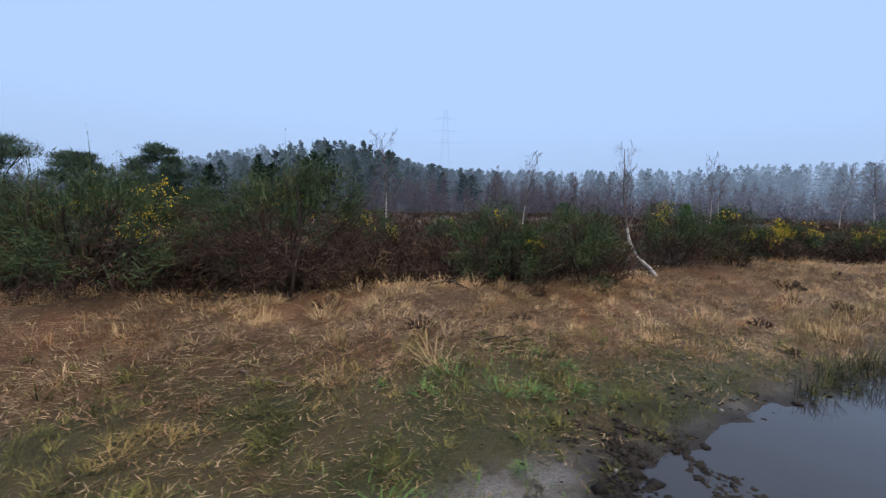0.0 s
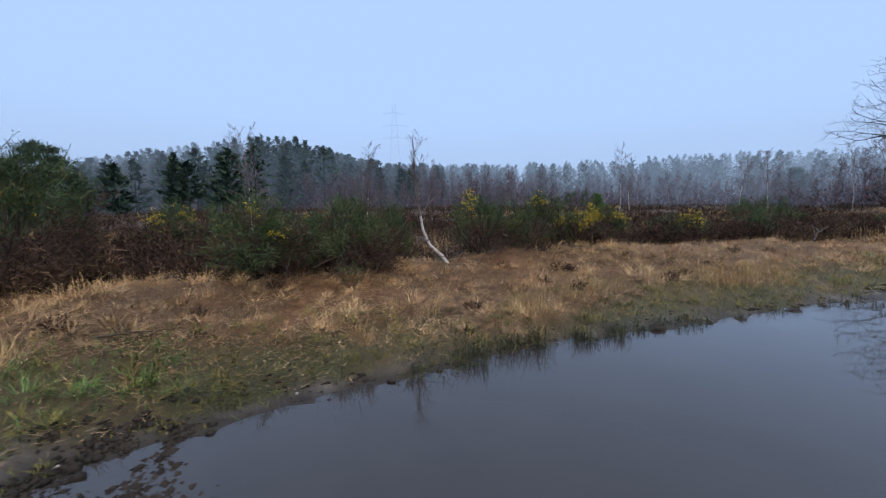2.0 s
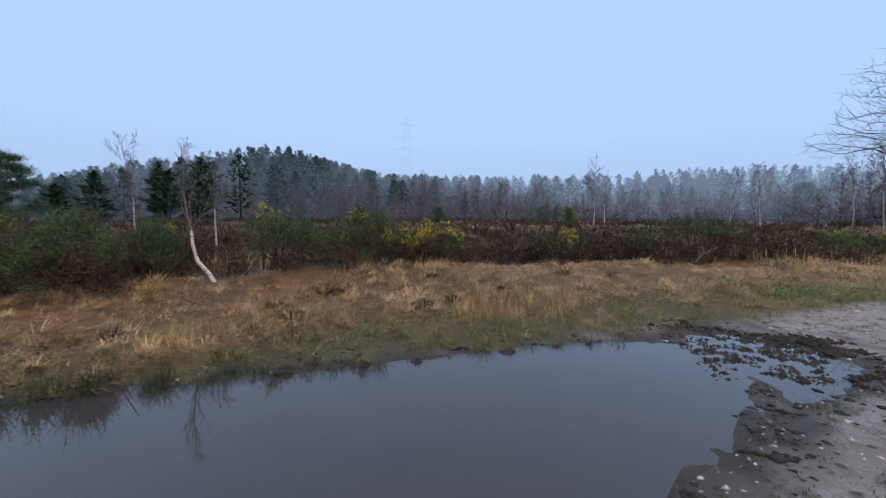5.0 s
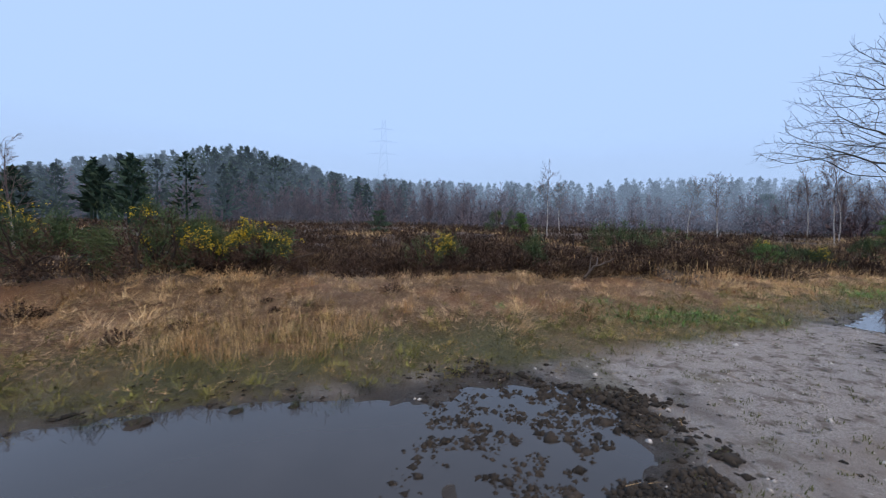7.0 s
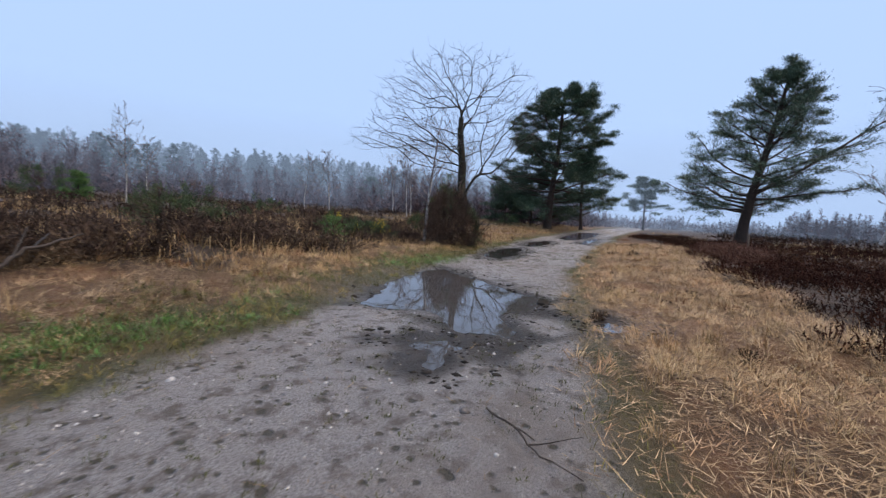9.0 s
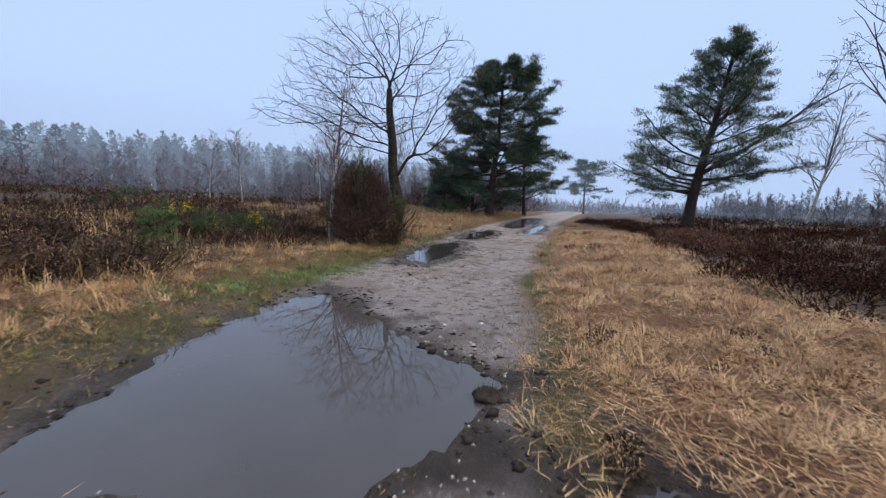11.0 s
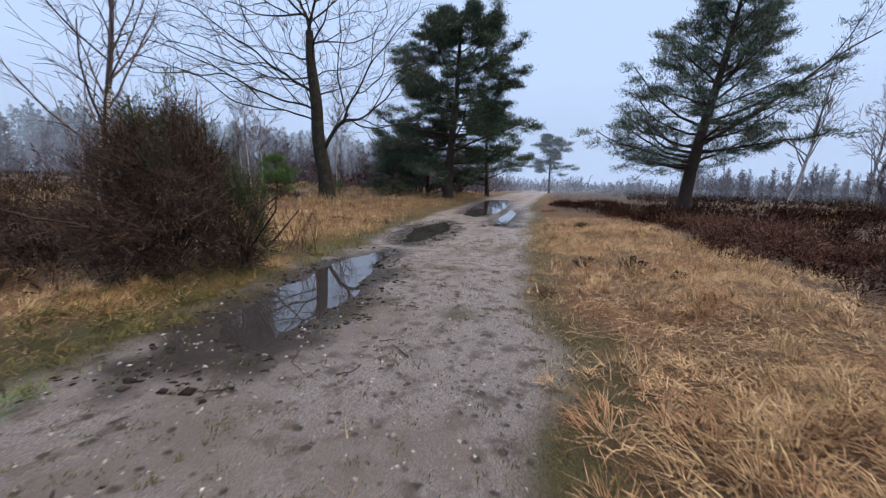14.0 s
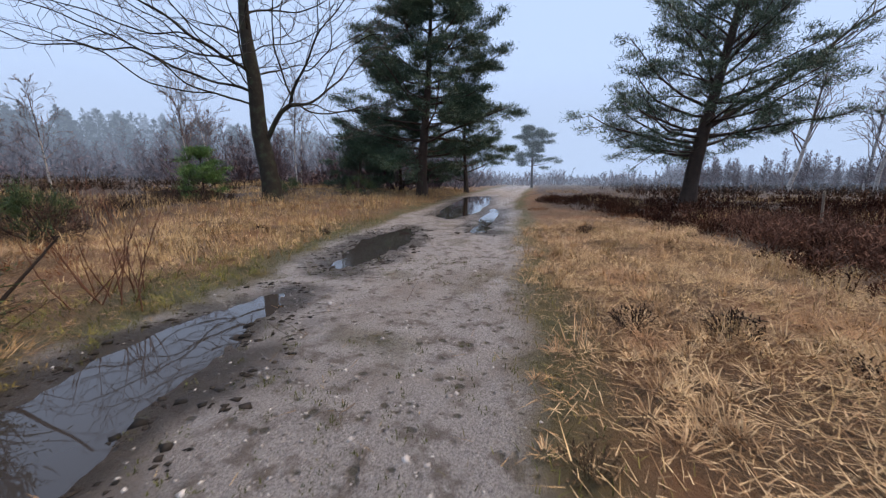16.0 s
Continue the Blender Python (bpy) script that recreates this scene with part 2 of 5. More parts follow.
def blades(rng, at, turn, tilt, length, width, sag):
    """Bent grass blades of five corners; tilt from upright and sag in radians."""
    n = len(at)
    flat = np.stack([np.cos(turn), np.sin(turn), np.zeros(n)], axis=1)
    up = np.array([0, 0, 1.0])
    side = np.stack([-np.sin(turn), np.cos(turn), np.zeros(n)], axis=1) * (width * 0.5)[:, None]
    d1 = flat * np.sin(tilt)[:, None] + up * np.cos(tilt)[:, None]
    t2 = np.minimum(tilt + sag, 1.75)
    d2 = flat * np.sin(t2)[:, None] + up * np.cos(t2)[:, None]
    mid = at + d1 * (length * 0.55)[:, None]
    tip = mid + d2 * (length * 0.45)[:, None]
    v = np.stack([at - side, at + side, mid - side * 0.8, mid + side * 0.8, tip], axis=1).reshape(-1, 3)
    f = np.array([[0, 1, 3], [0, 3, 2], [2, 3, 4]])
    return v, (f[None] + 5 * np.arange(n)[:, None, None]).reshape(-1, 3)


def tube(points, radii, sides=5):
    """A tapered tube along a line of points."""
    p = np.asarray(points, dtype=float)
    r = np.asarray(radii, dtype=float)
    d = unit(np.gradient(p, axis=0))
    ref = np.array([1.0, 0.13, 0.07]) if abs(d[0][0]) < 0.8 else np.array([0.1, 1.0, 0.2])
    a = unit(np.cross(d, ref))
    b = np.cross(d, a)
    ang = np.arange(sides) * 2 * math.pi / sides
    v = p[:, None] + r[:, None, None] * (np.cos(ang)[None, :, None] * a[:, None] + np.sin(ang)[None, :, None] * b[:, None])
    n = len(p)
    i, j = np.meshgrid(np.arange(n - 1), np.arange(sides), indexing="ij")
    k = (j + 1) % sides
    q = np.stack([i * sides + j, i * sides + k, (i + 1) * sides + k, (i + 1) * sides + j], axis=-1).reshape(-1, 4)
    return v.reshape(-1, 3), np.concatenate([q[:, [0, 1, 2]], q[:, [0, 2, 3]]])


def limb_line(rng, start, way, length, steps, wander, lift):
    """A wandering line; lift bends it upwards (or down, if negative) on its way."""
    pts, d = [np.array(start, float)], np.array(way, float)
    for i in range(steps):
        d = unit(d + rng.normal(size=3) * wander + np.array([0, 0, lift]))
        pts.append(pts[-1] + d * length / steps)
    return np.array(pts)


def branching(rng, line, r0, depth, spread, ratio, count, wander, lift, sides=(6, 4, 3, 3), least=0.004, flat=1.0):
    """A limb with its side branches: the tubes and the ends of the thinnest twigs with their ways."""
    n = len(line)
    r = np.maximum(np.linspace(r0, r0 * 0.25, n), least)
    out, ends = [tube(line, r, sides[0])], []
    length = np.linalg.norm(np.diff(line, axis=0), axis=1).sum()
    if depth == 0:
        for i in range(1, n):
            ends.append((line[i], unit(line[i] - line[i - 1])))
        return out, ends
    for c in range(count):
        f = 0.2 + 0.78 * (c + rng.random()) / count
        k = min(int(f * (n - 1)), n - 2)
        base = line[k] + (line[k + 1] - line[k]) * (f * (n - 1) - k)
        d = unit(line[k + 1] - line[k])
        side = unit(np.cross(d, rng.normal(size=3)))
        way = unit((d * math.cos(spread) + side * math.sin(spread)) * np.array([1, 1, flat]))
        sub = limb_line(rng, base, way, length * ratio * (1.15 - 0.6 * f) * rng.uniform(0.7, 1.2), 5 if depth > 1 else 4, wander, lift)
        o, e = branching(rng, sub, max(r0 * (1 - 0.75 * f) * 0.55, least), depth - 1, spread, ratio, max(3, int(count * 0.75)), wander, lift, sides[1:] or (3,), least, flat)
        out += o
        ends += e
    ends.append((line[-1], unit(line[-1] - line[-2])))
    return out, ends


def lattice(x, y, seed):
    h = (x.astype(np.int64) * 374761393 + y.astype(np.int64) * 668265263 + seed * 974634777) & 0x7FFFFFFF
    h = ((h ^ (h >> 13)) * 1274126177) & 0x7FFFFFFF
    return ((h ^ (h >> 16)) & 0xFFFF) / 65535.0


def bumpy(x, y, size, seed=0):
    """Smooth noise from -1 to 1 with lumps of that size in metres."""
    x, y = np.asarray(x, float) / size, np.asarray(y, float) / size
    i, j = np.floor(x), np.floor(y)
    u, v = x - i, y - j
    u, v = u * u * (3 - 2 * u), v * v * (3 - 2 * v)
    a, b = lattice(i, j, seed), lattice(i + 1, j, seed)
    c, d = lattice(i, j + 1, seed), lattice(i + 1, j + 1, seed)
    return 2 * (a * (1 - u) * (1 - v) + b * u * (1 - v) + c * (1 - u) * v + d * u * v) - 1


def step(x, lo, hi):
    s = np.clip((x - lo) / (hi - lo), 0, 1)
    return s * s * (3 - 2 * s)

# ---- the plan: a gravel track along x, a grass verge and heath on either side ----
def along(x, xs, ys):
    return np.interp(x, xs, ys)


def right_edge(x):
    return along(x, (-40, -6, 0, 8, 12, 14.3, 17.6, 22.2, 27.5, 34.5, 44, 60, 120), (-9, -3.6, -2.9, -1.4, 0.7, 1.7, 3.0, 4.3, 5.3, 6.4, 7.8, 9.5, 14))


def left_edge(x):
    return along(x, (-40, -6, 0, 1.5, 4.2, 6.5, 10, 12.4, 16.4, 19.3, 22.5, 26, 31, 38, 54, 120), (-6, -0.6, 0.9, 1.6, 2.8, 3.2, 3.7, 4.3, 5.5, 6.6, 7.4, 8.2, 9.4, 10.6, 12.6, 18))


def turf_edge(x):
    return left_edge(x) + along(x, (-10, 0, 2.5, 4, 7, 18, 24, 40), (1.3, 1.3, 0.7, 0.35, 0.95, 1.1, 0.8, 0.7))


def heath_left(x):
    return along(x, (-40, -6, -1.7, -0.5, 2, 5, 10, 14, 18.4, 21, 24.5, 26, 30, 40, 60, 120), (0, 3.6, 4.0, 4.7, 5.5, 6.3, 7.7, 7.5, 8.1, 9.3, 9.6, 13, 15, 17, 17, 24))


def heath_right(x):
    return along(x, (-40, 0, 10, 17, 20, 24, 28, 32, 36, 44, 60, 120), (-12, -5.5, -3, 0.1, 0.6, 1.6, 2.3, 2.6, 3.6, 6.6, 8.8, 13))


PUDDLES = [
    [(1.45, 1.1), (1.5, 1.6), (2.6, 2.0), (4.2, 2.65), (6.6, 3.05), (8.0, 3.4), (9.4, 3.5), (10.2, 3.2), (10.25, 2.6), (9.7, 2.1), (8.8, 1.4), (8.0, 0.9), (7.1, 0.6), (5.0, 0.2), (3.2, 0.1), (1.9, 0.4)],
    [(15.0, 3.2), (15.4, 3.7), (16.4, 4.2), (16.3, 5.4), (17.5, 6.0), (18.6, 6.35), (19.5, 6.55), (19.9, 6.35), (19.4, 5.8), (19.2, 5.2), (18.7, 4.2), (18.4, 3.6), (17.6, 3.5), (16.6, 3.4)],
    [(23.2, 6.7), (23.2, 7.1), (23.8, 7.5), (24.7, 7.75), (25.8, 7.95), (26.7, 8.0), (27.3, 7.95), (26.3, 7.4), (24.6, 6.85), (23.9, 6.7)],
    [(28.6, 7.95), (28.8, 8.25), (31.2, 9.0), (33.5, 8.95), (31.3, 8.05), (29.6, 7.9)],
    [(36, 8.6), (36.5, 9.3), (40, 10.1), (50, 11.8), (52, 10.8), (44, 9.1), (38, 8.4)],
    [(17.3, 2.45), (17.6, 2.62), (17.95, 2.5), (17.7, 2.3), (17.4, 2.3)],
    [(33, 6.9), (33, 7.15), (37, 7.75), (40, 8.2), (40, 7.95), (37, 7.4)],
]


# trodden shallows that run on from the first puddle
SHALLOWS = [
    [(9.9, 3.2), (10.3, 3.6), (11.0, 3.5), (11.35, 3.1), (11.2, 2.6), (10.6, 2.1), (9.9, 1.9)],
    [(0.75, 0.75), (0.85, 1.25), (1.3, 1.5), (1.6, 1.4), (1.6, 0.7), (1.2, 0.55)],
]


def outline_distance(x, y, poly):
    """The distance to a closed outline, negative inside."""
    x, y = np.asarray(x, float), np.asarray(y, float)
    best, inside = np.full(x.shape, 1e9), np.zeros(x.shape, bool)
    for (ax, ay), (bx, by) in zip(poly, poly[1:] + poly[:1]):
        ex, ey = bx - ax, by - ay
        s = np.clip(((x - ax) * ex + (y - ay) * ey) / (ex * ex + ey * ey), 0, 1)
        best = np.minimum(best, np.hypot(x - ax - s * ex, y - ay - s * ey))
        if ay != by:
            inside ^= ((ay > y) != (by > y)) & (x < ex * (y - ay) / ey + ax)
    return np.where(inside, -best, best)


def puddle_distance(x, y):
    d = np.full(np.shape(x), 1e9)
    for poly in PUDDLES + SHALLOWS:
        px, py = [q[0] for q in poly], [q[1] for q in poly]
        near = (x > min(px) - 3) & (x < max(px) + 3) & (y > min(py) - 3) & (y < max(py) + 3)
        if near.any():
            d[near] = np.minimum(d[near], outline_distance(x[near], y[near], poly))
    broken = 0.30 * step(x, 14.0, 14.8) * (1 - step(x, 16.8, 17.8))
    return d + broken * (0.5 + bumpy(x, y, 0.5, 13)) + 0.07 * bumpy(x, y, 0.35, 3) + 0.05 * bumpy(x, y, 0.12, 4)


WATER = -0.022


def height(x, y):
    """The lie of the land."""
    x, y = np.asarray(x, float), np.asarray(y, float)
    l, r = y - left_edge(x), right_edge(x) - y
    slope = along(x, (-10, 14, 22, 30), (0.145, 0.14, 0.07, 0.055))
    bank = np.minimum(np.maximum(l, 0) * slope, 0.50) + 0.9 * step(l, 4, 55)
    z = bank + 0.03 * np.minimum(np.maximum(r, 0), 3)
    z += 5.0 * np.exp(-(((x + 18) / 30) ** 2)) * step(y, 50, 92) + 1.0 * step(y, 60, 120)
    rough = step(np.maximum(l, r), 0.3, 2.0)
    z += rough * (0.06 * bumpy(x, y, 1.3, 1) + 0.035 * bumpy(x, y, 0.45, 2)) + rough * 0.10 * bumpy(x, y, 5, 9) + step(l, 3.0, 6.0) * (0.10 * bumpy(x, y, 1.1, 15) + 0.18 * bumpy(x, y, 3.2, 16))
    z += 0.012 * bumpy(x, y, 0.5, 5) + 0.012 * bumpy(x, y, 0.19, 6)
    z += -0.015 * np.exp(-(((r + 0.45) / 0.25) ** 2))
    d = puddle_distance(x, y)
    k = 1 - step(d, 0.0, 0.5)
    z = z * (1 - k) + k * (WATER + 0.012 * bumpy(x, y, 0.16, 6) + np.where(d < 0, -0.016 + np.maximum(d, -1.0) * 0.14, d * 0.06))
    return z


def churned(x, y):
    """Where the ground is trodden to mud beside the puddles."""
    a = np.exp(-(((x - 10.7) / 0.9) ** 2 + ((y - 2.9) / 0.9) ** 2)) + 0.55 * np.exp(-(((x - 1.0) / 0.7) ** 2 + ((y - 1.1) / 0.6) ** 2))
    return np.clip(a + 0.8 * np.exp(-(((x - 23.0) / 1.6) ** 2 + ((y - 6.9) / 0.5) ** 2)), 0, 1)


# ---- ground: one sheet to the horizon ----
def spaced(lo, hi, fine, far_lo, far_hi):
    mid = np.arange(lo, hi, fine)
    out, gap = [hi], fine
    while out[-1] < far_hi:
        gap *= 1.16
        out.append(out[-1] + gap)
    low, gap = [lo], fine
    while low[-1] > far_lo:
        gap *= 1.16
        low.append(low[-1] - gap)
    return np.concatenate([low[:0:-1], mid, out])


gx, gy = spaced(-5, 32, 0.095, -900, 1200), spaced(-3, 10.5, 0.08, -900, 1200)
GX, GY = np.meshgrid(gx, gy, indexing="ij")
GX, GY = GX.ravel(), GY.ravel()
GZ = height(GX, GY)
ny = len(gy)
ci, cj = np.meshgrid(np.arange(len(gx) - 1), np.arange(ny - 1), indexing="ij")
c0 = (ci * ny + cj).ravel()
ground_mesh = tri_mesh("ground", np.stack([GX, GY, GZ], axis=1), np.stack([c0, c0 + ny, c0 + ny + 1, c0 + 1], axis=1))
ground = part("ground", ground_mesh, M_GROUND, smooth=True)
tagged(ground, "heathland ground with a gravel track between grassy verges", "ground", kind="structure")
wob = 0.35 * bumpy(GX, GY, 1.4, 11) + 0.22 * bumpy(GX, GY, 0.4, 12)
GL, GR = GY - left_edge(GX) + wob * 0.6, right_edge(GX) - GY + wob * 0.5
GD = puddle_distance(GX, GY)
moss = step(bumpy(GX, GY, 0.5, 21) + 0.5 * bumpy(GX, GY, 1.7, 22), 0.55, 0.9) * 0.5
for name, value in (
    ("turf", np.maximum(np.maximum(step(GL, -0.1, 0.3), step(GR, -0.2, 0.2)), moss)),
    ("straw", np.maximum(step(GY - turf_edge(GX) + wob, -0.3, 0.5), step(GR, 0.25, 0.7))),
    ("heath", np.maximum(step(GY - heath_left(GX) + wob * 1.5, -0.3, 0.5), step(heath_right(GX) - GY + wob * 1.5, -0.3, 0.5))),
    ("mud", 0.95 * (1 - 0.75 * step(GL, 0.0, 0.3)) * (1 - step(GD + 0.35 * bumpy(GX, GY, 0.3, 14) - 0.5 * churned(GX, GY), 0.15, 0.6))),
    ("wet", np.clip(1.1 - np.maximum(GD, 0) * 0.7, 0, 1) + 0.6 * np.exp(-(((GR + 0.5) / 0.35) ** 2))),
):
    ground_mesh.attributes.new(name, "FLOAT", "POINT").data.foreach_set("value", np.clip(value, 0, 1).astype(np.float32))

# ---- puddles ----
for poly in PUDDLES:
    joins = [poly] + (SHALLOWS if poly is PUDDLES[0] else [])
    px, py = [q[0] for o in joins for q in o], [q[1] for o in joins for q in o]
    ax, ay = np.arange(min(px) - 0.6, max(px) + 0.6, 0.15), np.arange(min(py) - 0.6, max(py) + 0.6, 0.15)
    X, Y = np.meshgrid(ax, ay, indexing="ij")
    keep = np.min([outline_distance(X[:-1, :-1] + 0.075, Y[:-1, :-1] + 0.075, o) for o in joins], axis=0).ravel() < 0.3
    n = len(ay)
    i, j = np.meshgrid(np.arange(len(ax) - 1), np.arange(n - 1), indexing="ij")
    c = (i * n + j).ravel()[keep]
    v = np.stack([X.ravel(), Y.ravel(), np.full(X.size, WATER)], axis=1)
    f = np.stack([c, c + n, c + n + 1, c + 1], axis=1)
    used, f = np.unique(f, return_inverse=True)
    pool = part("puddle", (v[used], f.reshape(-1, 4)), M_SHALLOW if poly is PUDDLES[1] else M_WATER)
    tagged(pool, "still brown rainwater puddle lying on the gravel track", "puddle", "puddles on the track", "structure")

# ---- grasses, stones and heather: what nobody could count ----


def scatter(rng, count, x0, x1, y0, y1, keep):
    """Random places in a box where keep(x, y) passes a draw, set on the ground."""
    x, y = rng.uniform(x0, x1, count), rng.uniform(y0, y1, count)
    ok = rng.random(count) < keep(x, y)
    x, y = x[ok], y[ok]
    return np.stack([x, y, height(x, y)], axis=1)


def patchy(x, y, size, seed):
    return 0.5 + 0.5 * bumpy(x, y, size, seed)


def in_straw_left(x, y):
    w = 0.3 * bumpy(x, y, 1.2, 11)
    s = step(y - turf_edge(x) + w, -0.5, 0.5) * (1 - step(y - heath_left(x) + w, 0.0, 0.8))
    return s * (puddle_distance(x, y) > 0.03)


def in_straw_right(x, y):
    w = 0.25 * bumpy(x, y, 1.0, 11)
    return (step(right_edge(x) - y + w, 0.3, 0.8) + 0.35 * step(right_edge(x) - y + w, -0.1, 0.2)) * (1 - step(heath_right(x) - y + 2 * w, 0.0, 0.8)) * (puddle_distance(x, y) > 0.1)


def stuff(name, pieces, material, label, category):
    ob = part(name, joined(pieces) if isinstance(pieces, list) else pieces, material)
    return tagged(ob, label, category, kind="stuff")


def lying(rng, at, long, wide):
    n = len(at)
    swirl = 2.6 * bumpy(at[:, 0], at[:, 1], 0.9, 31) + 1.5 * bumpy(at[:, 0], at[:, 1], 0.3, 32)
    turn, tilt = swirl + rng.normal(0, 1.2, n), np.minimum(rng.normal(1.44, 0.12, n), 1.57)
    flat = np.stack([np.cos(turn), np.sin(turn), np.zeros(n)], axis=1)
    side = np.stack([-np.sin(turn), np.cos(turn), np.zeros(n)], axis=1) * (rng.uniform(0.6, 1.2, n) * wide * 0.5)[:, None]
    root = at + np.array([0, 0, 1]) * rng.uniform(0, 0.05, (n, 1))
    tip = root + (flat * np.sin(tilt)[:, None] + np.array([0, 0, 1]) * np.cos(tilt)[:, None]) * (rng.uniform(0.4, 1, n) ** 1.5 * long)[:, None]
    return np.stack([root - side, root + side, tip], axis=1).reshape(-1, 3), np.arange(3 * n).reshape(-1, 3)


def tufted(rng, spots, per, long, wide, radius, lean=0.5):
    """Upright tufts: many blades fanning out from each spot."""
    n = len(spots) * per
    at = np.repeat(spots, per, axis=0) + np.concatenate([rng.normal(0, radius, (n, 2)), np.zeros((n, 1))], axis=1)
    size = np.repeat(rng.uniform(0.55, 1.15, len(spots)), per)
    return blades(rng, at, rng.uniform(0, 6.28, n), np.abs(rng.normal(0, lean, n)), size * long * rng.uniform(0.5, 1, n), rng.uniform(0.6, 1, n) * wide, rng.uniform(0.1, 0.9, n))


def mounds(rng, spots, per, reach, wide, mat=0.35):
    """Combed-over tussocks: blades rise from a crown, fall outwards and lean one way together."""
    n = len(spots) * per
    k = len(spots)
    size = np.repeat(rng.gamma(6.0, reach / 6.0, k), per)
    a, rad = rng.uniform(0, 6.28, n), np.sqrt(rng.random(n))
    off = np.stack([np.cos(a), np.sin(a)], axis=1) * (rad * size * 0.6)[:, None]
    at = np.repeat(spots, per, axis=0) + np.concatenate([off, (0.05 * (1 - rad))[:, None]], axis=1)
    comb = np.repeat(2.6 * bumpy(spots[:, 0], spots[:, 1], 1.1, 31) + rng.normal(0, 0.6, k), per)
    turn = np.arctan2(np.sin(a) * rad + mat * np.sin(comb), np.cos(a) * rad + mat * np.cos(comb)) + rng.normal(0, 0.35, n)
    tilt = np.clip(0.45 + 0.85 * rad + rng.normal(0, 0.22, n), 0.05, 1.45)
    return blades(rng, at, turn, tilt, size * rng.uniform(0.7, 1.5, n), rng.uniform(0.6, 1.1, n) * wide, rng.uniform(0.3, 0.9, n))


rng = np.random.default_rng(5)
straw_l = scatter(rng, 380000, -7, 34, -0.5, 14, lambda x, y: in_straw_left(x, y) * along(x, (-7, 0, 20, 34), (1, 1, 0.9, 0.5)))
straw_r = scatter(rng, 340000, -6, 36, -5, 7, lambda x, y: in_straw_right(x, y) * along(x, (-6, 11, 13, 30, 36), (0.15, 0.2, 1, 1, 0.5)))
turf_straw = scatter(rng, 150000, -7, 30, -0.5, 9, lambda x, y: step(y - left_edge(x), 0.0, 0.4) * (1 - step(y - turf_edge(x), 0.2, 0.8)) * (patchy(x, y, 0.6, 45) > 0.3) * (puddle_distance(x, y) > 0.04) * 0.9)
stuff("thatch", lying(rng, turf_straw, 0.13, 0.0055), M_STRAW, "short bits of dead grass lying in the turf", "grass")
stuff("dead_grass", [lying(rng, straw_l, 0.22, 0.0050), lying(rng, straw_r, 0.24, 0.0062)], M_STRAW, "flattened straw-coloured dead grass covering the verges", "grass")
spots = np.concatenate([
    scatter(rng, 1500, -7, 36, 0, 14, lambda x, y: in_straw_left(x, y) * (patchy(x, y, 1.6, 41) > 0.46)),
    scatter(rng, 1300, 12, 36, -3, 7, lambda x, y: in_straw_right(x, y) * (patchy(x, y, 1.1, 42) > 0.56)),
])
stuff("grass_tussocks", tufted(rng, spots, 40, 0.26, 0.0050, 0.05, 0.75), M_PALE, "pale dry moor-grass tussocks on the verges", "grass")
top = np.concatenate([scatter(rng, 60000, 12, 34, -3, 7, lambda x, y: in_straw_right(x, y) * (patchy(x, y, 0.7, 57) > 0.42)), scatter(rng, 30000, -7, 30, -0.5, 12, lambda x, y: in_straw_left(x, y) * (patchy(x, y, 0.8, 58) > 0.45))])
top[:, 2] += rng.uniform(0.02, 0.08, len(top))
stuff("loose_dead_grass", lying(rng, top, 0.30, 0.0062), M_PALE, "pale bleached straw lying loose on the dead grass", "grass")
spots = np.concatenate([
    scatter(rng, 5500, -7, 34, -0.5, 14, lambda x, y: in_straw_left(x, y) * 0.75),
    scatter(rng, 6500, 12, 34, -3, 7, lambda x, y: in_straw_right(x, y) * (patchy(x, y, 0.9, 44) > 0.30)),
])
stuff("matted_tussocks", mounds(rng, spots, 38, 0.115, 0.0060), M_STRAW, "matted tussocks of dead moor grass on the verges", "grass")
spots = scatter(rng, 15000, -7, 30, -3, 10, lambda x, y: step(y - left_edge(x), -0.2, 0.2) * (1 - step(y - turf_edge(x), 0.3, 1.0)) * (puddle_distance(x, y) > 0.02) * (patchy(x, y, 0.5, 49) > 0.25))
stuff("turf_tufts", mounds(rng, spots, 26, 0.085, 0.0054), M_GREEN, "low olive-green grass tufts in the trodden turf", "grass")
spots = scatter(rng, 5000, -7, 34, -0.5, 14, lambda x, y: in_straw_left(x, y) * (patchy(x, y, 1.3, 59) > 0.38))
stuff("bleached_tussocks", mounds(rng, spots, 48, 0.15, 0.0056, 0.7), M_PALE, "bleached tussocks of moor grass behind the puddle", "grass")
far_spots = scatter(rng, 8500, -12, 62, 5, 30, lambda x, y: step(y - heath_left(x), -0.6, 0.4) * (patchy(x, y, 4.0, 43) > along(x, (-12, 7, 10), (0.80, 0.74, 0.46))) + step(x, 26, 30) * in_straw_left(x, y) * 0.9)
far_spots = np.concatenate([far_spots, scatter(rng, 2600, 14, 62, -22, 8, lambda x, y: step(heath_right(x) - y, 0.3, 1.5) * (patchy(x, y, 3.0, 46) > 0.68))])
stuff("moor_grass", tufted(rng, far_spots, 15, 0.42, 0.014, 0.16, 0.6), M_PALE, "tall straw-coloured moor grass standing among the heather", "grass")


def in_turf(x, y):
    w = 0.25 * bumpy(x, y, 0.5, 12)
    left = step(y - left_edge(x) + w, -0.15, 0.25) * (1 - 0.8 * step(y - turf_edge(x) + w, 0.0, 0.9))
    right = 0.8 * np.exp(-(((right_edge(x) - y - 0.15 + w) / 0.3) ** 2))
    return np.maximum(left, right) * (puddle_distance(x, y) > 0.05)


